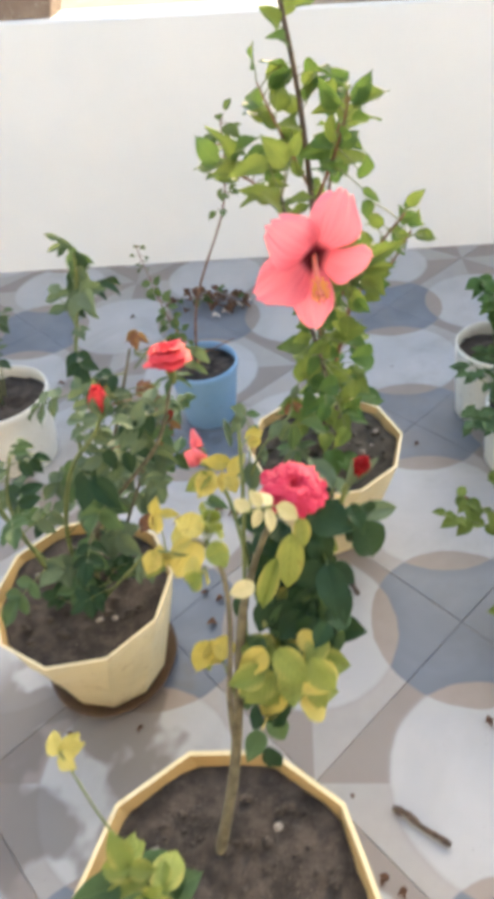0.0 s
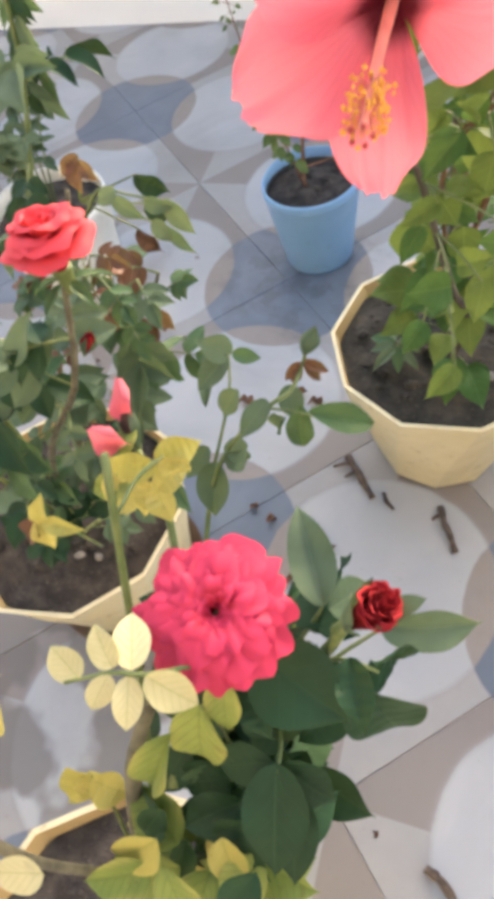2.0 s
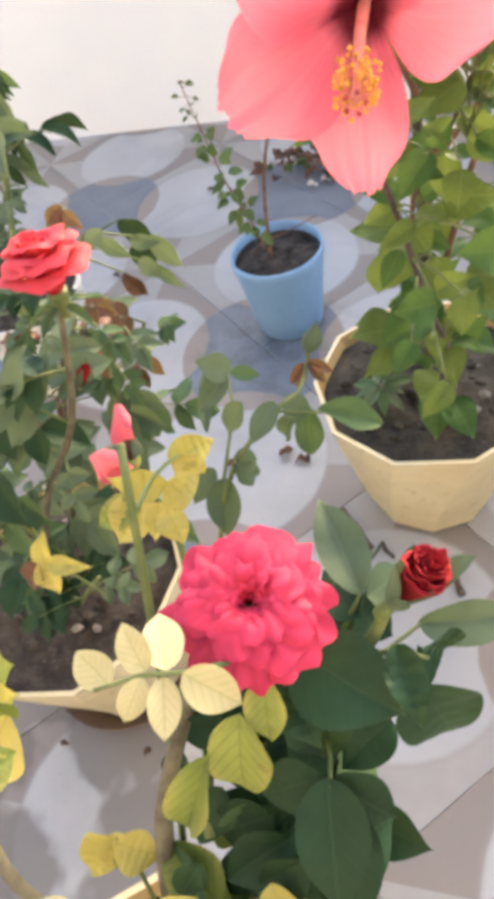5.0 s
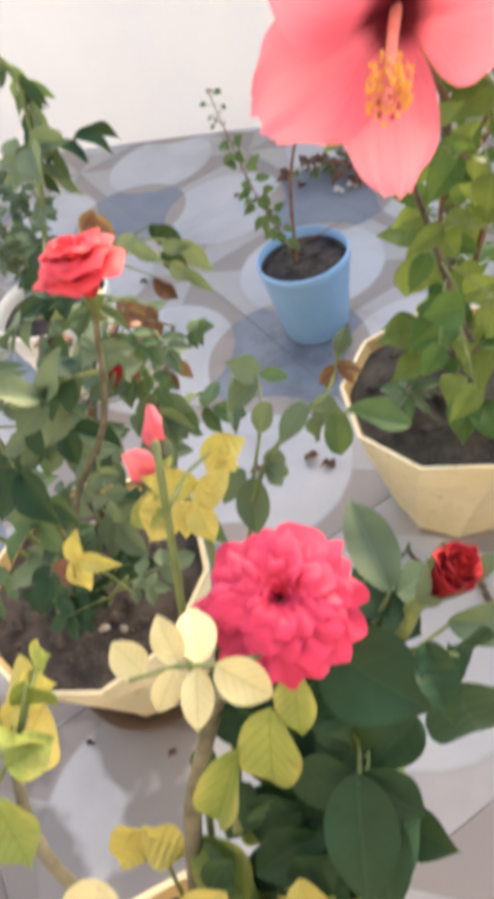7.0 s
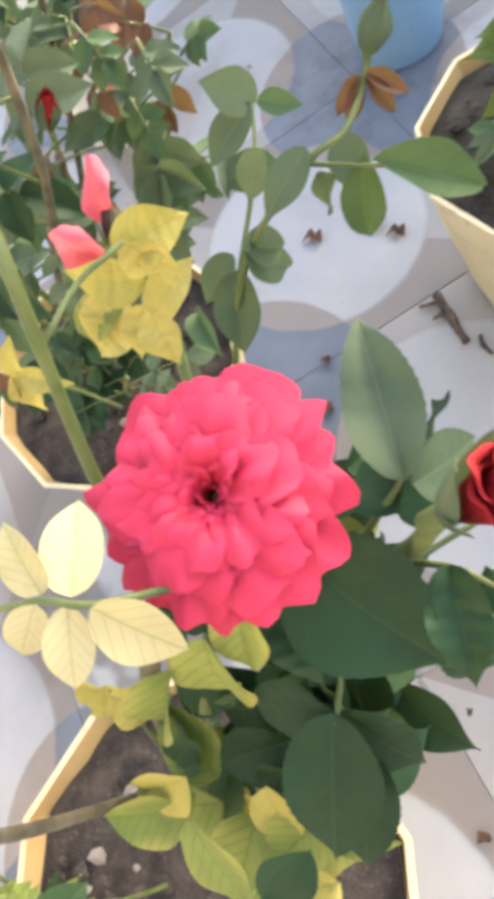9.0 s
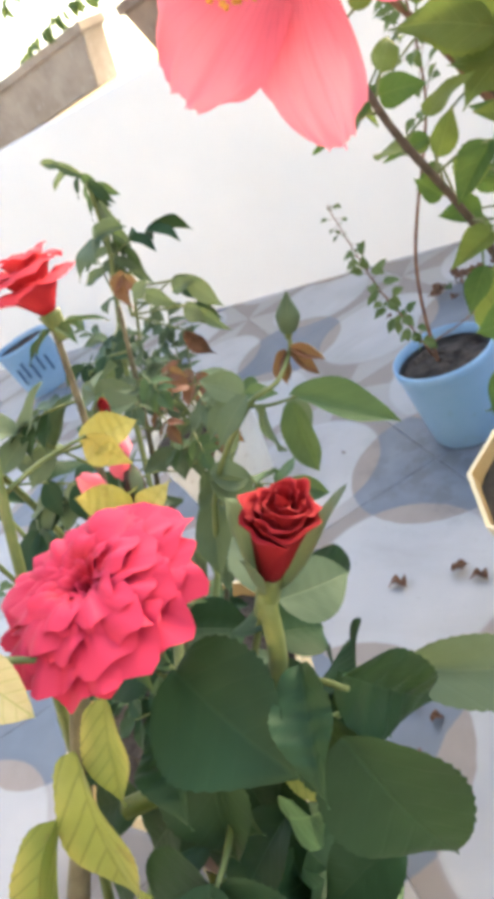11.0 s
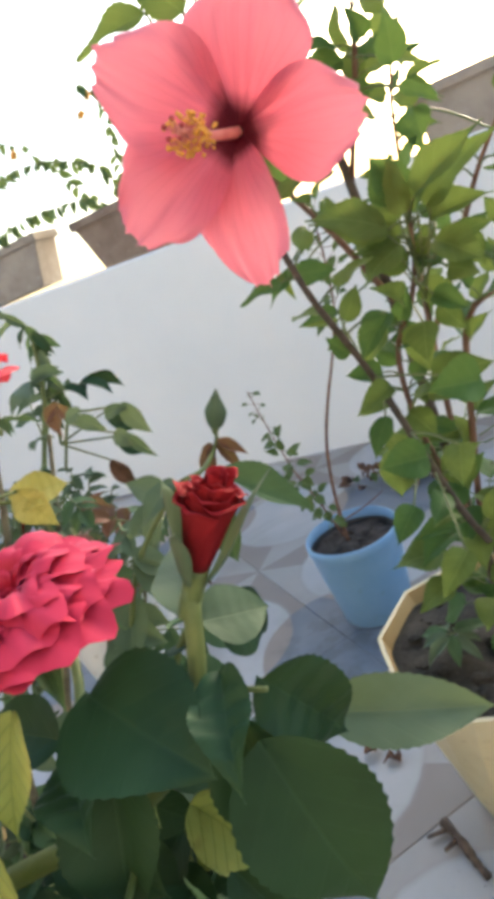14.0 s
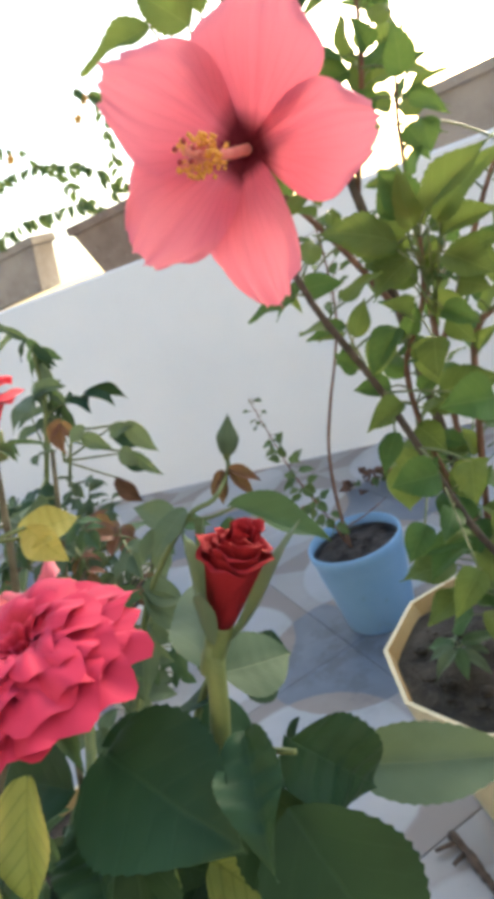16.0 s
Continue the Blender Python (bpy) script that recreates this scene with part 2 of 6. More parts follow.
M_DRY = mat_noise("dry_brown_leaf", (0.07, 0.035, 0.02), (0.18, 0.09, 0.05), 60, 0.8, 0.3, 0.001)
M_TWIG = mat_noise("dead_twig_bark", (0.05, 0.036, 0.028), (0.15, 0.11, 0.085), 90, 0.9, 0.5, 0.001)
M_PEBBLE = mat_noise("pale_pebble", (0.17, 0.155, 0.14), (0.30, 0.27, 0.24), 70, 0.85, 0.3)
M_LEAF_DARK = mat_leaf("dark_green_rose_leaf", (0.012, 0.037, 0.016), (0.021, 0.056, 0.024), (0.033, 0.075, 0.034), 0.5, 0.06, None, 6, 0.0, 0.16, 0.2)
M_LEAF_MID = mat_leaf("mid_green_rose_leaf", (0.045, 0.095, 0.042), (0.085, 0.150, 0.066), (0.13, 0.22, 0.09), 0.5, 0.2, None, 6, 0.0, 0.2, 0.25)
M_LEAF_GREY = mat_leaf("grey_green_rose_leaf", (0.075, 0.118, 0.072), (0.132, 0.178, 0.108), (0.165, 0.21, 0.125), 0.55, 0.2, None, 6, 0.0, 0.1, 0.16)
M_LEAF_YG = mat_leaf("yellowing_green_leaf", (0.14, 0.20, 0.035), (0.27, 0.31, 0.075), (0.09, 0.13, 0.025), 0.5, 0.15, (0.42, 0.38, 0.10), 7, 0.3, 0.8)
M_LEAF_Y = mat_leaf("yellow_rose_leaf", (0.42, 0.37, 0.08), (0.56, 0.48, 0.14), (0.34, 0.33, 0.07), 0.5, 0.16, None, 7, 0.25, 0.4)
M_LEAF_CREAM = mat_leaf("cream_bleached_leaf", (0.56, 0.50, 0.26), (0.64, 0.58, 0.35), (0.24, 0.30, 0.06), 0.6, 0.18, None, 6, 0.15, 0.5, 0.2)
M_LEAF_HIB = mat_leaf("bright_hibiscus_leaf", (0.075, 0.12, 0.026), (0.16, 0.215, 0.05), (0.2, 0.27, 0.08), 0.5, 0.30, None, 5, 0.0, 0.3, 0.18)
M_LEAF_HIBD = mat_leaf("deep_green_hibiscus_leaf", (0.03, 0.085, 0.02), (0.07, 0.145, 0.034), (0.12, 0.20, 0.06), 0.45, 0.26, None, 5, 0.0, 0.3, 0.22)
M_LEAF_RED = mat_leaf("young_copper_leaf", (0.12, 0.045, 0.028), (0.20, 0.085, 0.05), (0.2, 0.10, 0.06), 0.4, 0.2)
M_LEAF_TWIG = mat_leaf("small_olive_leaf", (0.06, 0.11, 0.03), (0.12, 0.17, 0.05), (0.15, 0.2, 0.08), 0.5, 0.2)
# wide dark petal base paints in the shade between the folded petals
M_ROSE = mat_petal("crimson_pink_petal", (0.58, 0.040, 0.098), (0.42, 0.015, 0.034), (0.22, 0.007, 0.012), 0.28, 10, 0.06, 0.55, 0.15)
M_ROSE_RED = mat_petal("scarlet_petal", (0.74, 0.075, 0.10), (0.64, 0.04, 0.055), (0.36, 0.014, 0.02), 0.1, 8, 0.2, 0.55, 0.15)
M_BUD_RED = mat_petal("deep_red_bud_petal", (0.30, 0.014, 0.02), (0.22, 0.009, 0.014), (0.12, 0.006, 0.01), 0.1, 10, 0.1, 0.75)
M_PINK = mat_petal("faded_pink_petal", (0.76, 0.20, 0.26), (0.70, 0.14, 0.18), (0.7, 0.4, 0.3), 0.1, 10, 0.25)
M_HIB = mat_petal("coral_pink_hibiscus_petal", (0.80, 0.255, 0.345), (0.76, 0.165, 0.235), (0.10, 0.004, 0.012), 0.15, 11, 0.30, 0.55, 0.28)
M_COLUMN = mat_noise("pink_flower_column", (0.7, 0.2, 0.16), (0.78, 0.3, 0.22), 80, 0.5, 0.1, 0.0005)
M_ANTHER = mat_noise("orange_yellow_pollen", (0.74, 0.30, 0.04), (0.82, 0.44, 0.07), 300, 0.8, 0.3, 0.0005)
M_STIGMA = mat_noise("dark_red_stigma", (0.3, 0.02, 0.02), (0.45, 0.05, 0.04), 300, 0.6, 0.2, 0.0005)
M_HIP = mat_noise("dark_brown_hip", (0.03, 0.015, 0.01), (0.09, 0.045, 0.03), 200, 0.8, 0.6, 0.001)
M_WHITEPETAL = mat_petal("fallen_white_petal", (0.72, 0.66, 0.6), (0.7, 0.62, 0.55), (0.6, 0.5, 0.4))
M_INK = mat_new("dark_blue_marking", 0.6, (0.05, 0.12, 0.25))

# ---- mesh helpers ----


def obj(name, mesh, mat, parent=None, label="", m=None):
    ob = new(name, mesh)
    if mat is not None and not mesh.materials:
        mesh.materials.append(mat)
    elif mat is not None and mesh.materials[0] is not mat:
        ob.material_slots[0].link = "OBJECT"
        ob.material_slots[0].material = mat
    if parent is not None:
        ob.parent = parent
    if m is not None:
        ob.matrix_world = m if parent is None else m
        if parent is not None:
            ob.matrix_parent_inverse = parent.matrix_world.inverted()
            ob.matrix_basis = m
    elif parent is not None:
        ob.matrix_parent_inverse = parent.matrix_world.inverted()
    if label:
        tagged(ob, label)
    return ob


def thing(name, at, label, category, group=""):
    e = new(name)
    e.matrix_world = Matrix.Translation(at)
    bpy.context.view_layer.update()
    return tagged(e, label, category, group)


def mesh_of(name, verts, faces, uvs=None, smooth=True):
    me = bpy.data.meshes.new(name)
    me.from_pydata([tuple(v) for v in verts], [], faces)
    if uvs is not None:
        layer = me.uv_layers.new()
        for loop in me.loops:
            layer.data[loop.index].uv = uvs[loop.vertex_index]
    if smooth:
        me.polygons.foreach_set("use_smooth", [True] * len(me.polygons))
    me.update()
    return me


def spline(pts, n=4):
    """Catmull-Rom points through pts."""
    p = [Vector(q) for q in pts]
    if len(p) < 3:
        return p
    p = [2 * p[0] - p[1], *p, 2 * p[-1] - p[-2]]
    out = []
    for i in range(1, len(p) - 2):
        a, b, c, d = p[i - 1 : i + 3]
        for k in range(n):
            t = k / n
            out.append(0.5 * ((2 * b) + (c - a) * t + (2 * a - 5 * b + 4 * c - d) * t * t + (3 * b - a - 3 * c + d) * t**3))
    out.append(p[-2])
    return out


def tube_data(pts, r0, r1, sides=7, knots=0.0, n=4, rng=None):
    path = spline(pts, n)
    verts, faces = [], []
    side = Vector((1, 0.2, 0.1))
    for i, p in enumerate(path):
        d = (path[min(i + 1, len(path) - 1)] - path[max(i - 1, 0)]).normalized()
        a = d.cross(side)
        if a.length < 1e-3:
            a = d.cross(Vector((0, 1, 0)))
        a.normalize()
        b = d.cross(a)
        f = i / max(1, len(path) - 1)
        r = r0 + (r1 - r0) * f
        if knots and rng:
            r *= 1 + knots * (rng.random() - 0.35)
        for k in range(sides):
            w = 2 * math.pi * k / sides
            verts.append(p + (a * math.cos(w) + b * math.sin(w)) * r)
    for i in range(len(path) - 1):
        for k in range(sides):
            k2 = (k + 1) % sides
            faces.append((i * sides + k, i * sides + k2, (i + 1) * sides + k2, (i + 1) * sides + k))
    faces.append(tuple(range(sides))[::-1])
    faces.append(tuple(range((len(path) - 1) * sides, len(path) * sides)))
    return verts, faces


def tube(name, pts, r0, r1, mat, parent, label="", sides=7, knots=0.0, n=4):
    v, f = tube_data(pts, r0, r1, sides, knots, n, random.Random(len(pts) * 7 + int(r0 * 1e5)))
    return obj(name, mesh_of(name, v, f), mat, parent, label)


def tubes(name, rows, mat, parent, label="", sides=5):
    """Many thin stalks in one mesh."""
    V, F = [], []
    for pts, r0, r1 in rows:
        v, f = tube_data(pts, r0, r1, sides, 0, 3)
        F += [tuple(i + len(V) for i in q) for q in f]
        V += v
    return tagged(obj(name, mesh_of(name, V, F), mat, parent, label), kind="stuff")


def leaf_mesh(name, rows=12, widest=0.42, tip=0.9, teeth=0.05, fold=0.25, droop=0.15, ripple=0.03, seed=1, point=1.0, pucker=0.0):
    """A leaf of length 1 along y and width 1 along x, pointed at its end and puckered between the side veins."""
    rng = random.Random(seed)
    verts, faces, uvs = [], [], []
    cols = (-1, -0.7, -0.36, 0, 0.36, 0.7, 1) if rows > 15 else (-1, -0.55, 0, 0.55, 1)
    ph, bend, skew = rng.random() * 6, rng.uniform(-0.05, 0.05), rng.uniform(-0.06, 0.06)
    for i in range(rows + 1):
        s = i / rows
        power = (0.70 + 0.55 * max(0.0, s - 0.5) / 0.5 * tip) * point
        w = 0.5 * math.sin(math.pi * min(1.0, s ** (math.log(0.5) / math.log(widest)))) ** power
        for c in cols:
            ed = w * (1 + skew * c) * (1 + (teeth if i % 2 else -teeth) * (abs(c) == 1) * (0.1 < s < 0.97))
            x = ed * c
            z = fold * abs(x) * (1 - 0.5 * abs(x)) - droop * s * s + ripple * math.sin(s * 9 + ph + c) * abs(c)
            z += pucker * math.sin(2 * math.pi * 6 * (s - 0.35 * abs(x))) * abs(c) * (1 - abs(c)) * 4 * min(1, 2 * w)
            verts.append((x + bend * math.sin(s * 3 + ph), s - abs(c) * 0.03, z))
            uvs.append((0.5 + 0.5 * c * (w / 0.5 if w else 0), s))
    k = len(cols)
    for i in range(rows):
        for j in range(k - 1):
            faces.append((i * k + j, i * k + j + 1, (i + 1) * k + j + 1, (i + 1) * k + j))
    return mesh_of(name, verts, faces, uvs)


ROSE_LEAVES = [leaf_mesh("rose_leaf", 32, 0.42, 0.55, 0.022, f, d, 0.03, s, 1.0, 0.005) for s, f, d in ((1, 0.25, 0.15), (2, 0.4, 0.08), (3, 0.18, 0.28), (4, 0.5, 0.2))]
HIB_LEAVES = [leaf_mesh("hibiscus_leaf", 22, 0.36, 0.75, 0.045, f, d, 0.05, s, 1.08, 0.008) for s, f, d in ((5, 0.25, 0.2), (6, 0.4, 0.1), (7, 0.15, 0.35), (19, 0.6, 0.3))]
SMALL_LEAVES = [leaf_mesh("small_leaf", 7, 0.42, 0.9, 0.0, f, d, 0.03, s) for s, f, d in ((8, 0.3, 0.2), (9, 0.5, 0.05))]
DRY_LEAVES = [leaf_mesh("dry_leaf", 8, 0.4, 0.9, 0.05, f, d, 0.10, s) for s, f, d in ((10, 1.0, 0.5), (11, 0.8, -0.3))]
CRINKLED = [leaf_mesh("crinkled_leaf", 32, 0.42, 0.9, 0.022, f, d, r, s, 0.95, 0.03) for s, f, d, r in ((12, 0.3, 0.2, 0.06), (13, 0.4, 0.3, 0.06), (14, 0.15, -0.1, 0.05), (15, 0.25, 0.4, 0.05))]
ROUND_LEAVES = [leaf_mesh("round_leaf", 20, 0.45, 0.6, 0.0, f, d, 0.02, s, 0.8) for s, f, d in ((16, 0.25, 0.12), (17, 0.4, 0.25), (18, 0.15, 0.05))]


def leaf_matrix(base, tip, width, up=(0, 0, 1), deep=None):
    base, tip = Vector(base), Vector(tip)
    y = tip - base
    length = y.length
    y.normalize()
    z = Vector(up) - y * y.dot(Vector(up))
    if z.length < 1e-3:
        z = Vector((0, -1, 0.2)) - y * y.dot(Vector((0, -1, 0.2)))
    z.normalize()
    x = y.cross(z)
    deep = deep or length
    m = Matrix((x * width, y * length, z * deep)).transposed().to_4x4()
    m.translation = base
    return m


def leaf(parent, mat, base, tip, width, up=(-0.05, -0.45, 0.9), meshes=ROSE_LEAVES, k=0, name="leaf", label=""):
    return obj(name, meshes[k % len(meshes)], mat, parent, label, leaf_matrix(base, tip, width, up))


def petal_mesh(name, rows=9, cols=8, widest=0.62, cup=0.5, curl=0.4, ruffle=0.04, seed=1, notch=0.0, narrow=0.25, round_=0.10):
    """A petal of length 1 along y; its inside looks along +z."""
    rng = random.Random(seed)
    ph, ph2 = rng.random() * 6, rng.random() * 6
    verts, faces, uvs = [], [], []
    for i in range(rows + 1):
        s = i / rows
        w = narrow + (1 - narrow) * math.sin(min(1.0, s / widest) * math.pi / 2) ** 0.9
        if s > widest:
            w *= math.sqrt(max(0.0, 1 - ((s - widest) / (1.0001 - widest)) ** 2 * (0.86 if round_ < 0.15 else 0.55)))
        for j in range(cols + 1):
            c = 2 * j / cols - 1
            x = 0.5 * w * c
            e = s**2
            y = s * (1 - round_ * abs(c) ** (2 if round_ < 0.15 else 2.6) * s) - notch * e * max(0, 1 - abs(c) * 3)
            z = cup * x * x * 2 * (1 - 0.4 * s) - curl * max(0, s - 0.35) ** 2 + ruffle * e * (math.sin(c * 5 + ph) + 0.7 * math.sin(c * 11 + ph2))
            y += ruffle * 0.5 * e * math.sin(c * 8 + ph2)
            verts.append((x, y, z))
            uvs.append((j / cols, s))
    k = cols + 1
    for i in range(rows):
        for j in range(cols):
            faces.append((i * k + j, i * k + j + 1, (i + 1) * k + j + 1, (i + 1) * k + j))
    return mesh_of(name, verts, faces, uvs)


ROSE_PETALS = [petal_mesh("rose_petal", 10, 12, 0.6, c, u, r, s, n, 0.4, 0.34) for s, c, u, r, n in ((1, 0.5, 0.85, 0.05, -0.04), (2, 0.6, 0.7, 0.06, 0.03), (3, 0.45, 1.0, 0.055, -0.05), (4, 0.65, 0.6, 0.05, 0.0))]


def hibiscus_petal_mesh(cup, curl, seed):
    """A broad petal with a scalloped, wavy end and shallow furrows that fan out from its base."""
    rng = random.Random(seed)
    p = [rng.random() * 6 for _ in range(5)]
    rows, cols = 24, 30
    verts, faces, uvs = [], [], []
    for i in range(rows + 1):
        s = i / rows
        w = 0.13 + 0.87 * math.sin(min(1.0, s / 0.70) * math.pi / 2) ** 1.05
        if s > 0.70:
            w *= math.sqrt(max(0.0, 1 - ((s - 0.70) / 0.3001) ** 2 * 0.66))
        for j in range(cols + 1):
            c = 2 * j / cols - 1
            e = s**3
            x = 0.5 * w * c * (1 + 0.05 * e * math.sin(7 * s + p[0]))
            y = s * (1 - 0.17 * abs(c) ** 2.3 * s) + e * (0.022 * math.sin(c * 6 + p[1]) + 0.016 * math.sin(c * 13 + p[2]) + 0.009 * math.sin(c * 27 + p[3]))
            z = cup * x * x * 2 * (1 - 0.4 * s) - curl * max(0, s - 0.35) ** 2
            z += e * (0.040 * math.sin(c * 5 + p[1]) + 0.026 * math.sin(c * 12 + p[3]) + 0.010 * math.sin(c * 24 + p[4]))
            z += 0.007 * math.sin(c * 22 + 2 * math.sin(3 * s + p[2])) * math.sin(math.pi * min(1, s * 1.2)) + 0.02 * math.sin(4 * s + 3 * c + p[0]) * s
            verts.append((x, y, z))
            uvs.append((j / cols, s))
    k = cols + 1
    for i in range(rows):
        for j in range(cols):
            faces.append((i * k + j, i * k + j + 1, (i + 1) * k + j + 1, (i + 1) * k + j))
    return mesh_of("hibiscus_petal", verts, faces, uvs)


HIB_PETALS = [hibiscus_petal_mesh(c, u, s) for s, c, u in ((11, 0.3, 0.75), (12, 0.35, 0.6), (13, 0.25, 0.9), (14, 0.45, 0.5), (15, 0.3, 0.7))]


def frame_of(at, axis, turn=0.0):
    z = Vector(axis).normalized()
    x = Vector((1, 0, 0)) - z * z.x
    x.normalize()
    y = z.cross(x)
    m = Matrix((x, y, z)).transposed().to_4x4()
    m.translation = Vector(at)
    return m @ Matrix.Rotation(turn, 4, "Z")


def petal_pose(angle, tilt, length, width, r0, z0, twist=0.0):
    """Within a flower whose axis is z."""
    m = Matrix.Rotation(angle, 4, "Z") @ Matrix.Translation((r0, 0, z0)) @ Matrix.Rotation(-tilt, 4, "Y")
    turn = Matrix(((0, 1, 0, 0), (-1, 0, 0, 0), (0, 0, 1, 0), (0, 0, 0, 1)))  # y outward
    m = m @ turn @ Matrix.Rotation(twist, 4, "Y")
    return m @ Matrix.Diagonal((width, length, length, 1))


def shell_petal(f, size, top_r, top_z, mid, half, lip, ruffle, rng, swell=1.35, rows=12, cols=14):
    """A petal that wraps the flower's axis: it rises from the base, swings out to top_r and rolls its edge back."""
    p = [rng.random() * 6.283 for _ in range(5)]
    tall, lean = rng.uniform(0.9, 1.1), rng.uniform(0.05, 0.16)
    peak = rng.uniform(-0.25, 0.25)
    verts, faces, uvs = [], [], []
    for i in range(rows + 1):
        for j in range(cols + 1):
            c = 2 * j / cols - 1
            end = 1 - 0.22 * abs(c) ** 3 + 0.035 * math.exp(-(((c - peak) / 0.16) ** 2))
            q = i / rows * end
            r = 0.0015 + (top_r - 0.0015) * q**swell
            z = top_z * tall * math.sin(min(1.15, q) * math.pi / 2 * 1.02) ** 0.9
            fold = max(0.0, q - 0.68) / 0.32
            r += lip * fold**1.6
            z -= lip * 0.85 * fold**2.4
            e = q * q
            r *= 1 + lean * c * q
            r += ruffle * e * (math.sin(c * 4 + p[0]) + 0.6 * math.sin(c * 9 + p[1]))
            z += ruffle * e * (0.7 * math.sin(c * 5 + p[2]) + 0.5 * math.sin(c * 11 + p[3]))
            a = mid + half * c * (0.55 + 0.45 * min(1.0, q * 1.6)) + 0.10 * math.sin(q * 4 + p[4]) * q
            verts.append(f @ Vector((r * math.cos(a) * size, r * math.sin(a) * size, z * size)))
            uvs.append((j / cols, i / rows))
    k = cols + 1
    for i in range(rows):
        for j in range(cols):
            faces.append((i * k + j, i * k + j + 1, (i + 1) * k + j + 1, (i + 1) * k + j))
    return mesh_of("petal", verts, faces, uvs)


def rose(parent, at, axis, size, mat, layers, seed=3, name="rose_flower", label="", ruffle=0.0007, swell=1.35, sepals=5):
    """A double rose: rings of petals (count, radius, height, rolled edge), the inner ones upright and folded."""
    rng = random.Random(seed)
    f = frame_of(at, axis, rng.random())
    v, fc = tube_data([f @ Vector((0, 0, -0.012 * size)), f @ Vector((0, 0, -0.004 * size)), f @ Vector((0, 0, 0.003 * size))], 0.003 * size, (0.006 if sepals else 0.0034) * size, 8)
    head = obj(name, mesh_of("flower_base", v, fc), M_STEMG, parent, label)
    bpy.context.view_layer.update()
    a = 0.0
    for n, top_r, top_z, lip in layers:
        for i in range(n):
            mid = a + 2 * math.pi * i / n + rng.uniform(-0.22, 0.22)
            tr = top_r * rng.uniform(0.95, 1.05)
            obj("petal", shell_petal(f, size, tr, top_z, mid, math.pi / n * rng.uniform(1.3, 1.7), lip, ruffle * min(1.6, 0.6 + top_r / 0.02), rng, swell), mat, head)
        a += 0.9
    for i in range(sepals):
        m = f @ petal_pose(i * 1.2566 + 0.3, radians(-12), 0.022 * size, 0.007 * size, 0.004 * size, -0.005 * size)
        obj("sepal", SMALL_LEAVES[0], M_LEAF_MID, head, "", m)
    return head


OPEN_ROSE = (
    (3, 0.0026, 0.0105, 0.0006), (4, 0.0052, 0.0130, 0.0010), (5, 0.0080, 0.0150, 0.0015), (5, 0.0108, 0.0160, 0.0020), (6, 0.0138, 0.0160, 0.0026), (6, 0.0168, 0.0148, 0.0030),
    (7, 0.0198, 0.0128, 0.0034), (8, 0.0228, 0.0104, 0.0036), (8, 0.0254, 0.0078, 0.0034), (8, 0.0272, 0.0052, 0.0030),
)
CUP_ROSE = ((2, 0.0030, 0.031, 0.0008), (3, 0.0062, 0.032, 0.0014), (3, 0.0095, 0.0325, 0.0025), (4, 0.0130, 0.031, 0.0040), (4, 0.0165, 0.027, 0.0050), (4, 0.0190, 0.020, 0.0050))
BUD_ROSE = ((2, 0.0020, 0.0290, 0.0003), (3, 0.0036, 0.0288, 0.0005), (4, 0.0054, 0.0280, 0.0006), (4, 0.0070, 0.0266, 0.0008), (4, 0.0082, 0.0240, 0.0011))


def shell(f, length, radius, mid, half, s0, s1, lift, flare, rows=9, cols=6, seed=0.0):
    """A piece of a bud's skin: radius(s) round the axis, half(s) its half angle."""
    verts, faces, uvs = [], [], []
    for i in range(rows + 1):
        q = i / rows
        s = s0 + (s1 - s0) * q
        h = half(q)
        r = radius(min(s, 1.0)) + lift + flare * q**3
        for j in range(cols + 1):
            c = 2 * j / cols - 1
            a = mid + h * c
            rr = r + 0.05 * r * math.sin(3 * a + 5 * s + seed)
            verts.append(f @ Vector((rr * math.cos(a), rr * math.sin(a), s * length - 0.06 * length * c * c * q)))
            uvs.append((j / cols, q))
    k = cols + 1
    for i in range(rows):
        for j in range(cols):
            faces.append((i * k + j, i * k + j + 1, (i + 1) * k + j + 1, (i + 1) * k + j))
    return mesh_of("bud_skin", verts, faces, uvs)


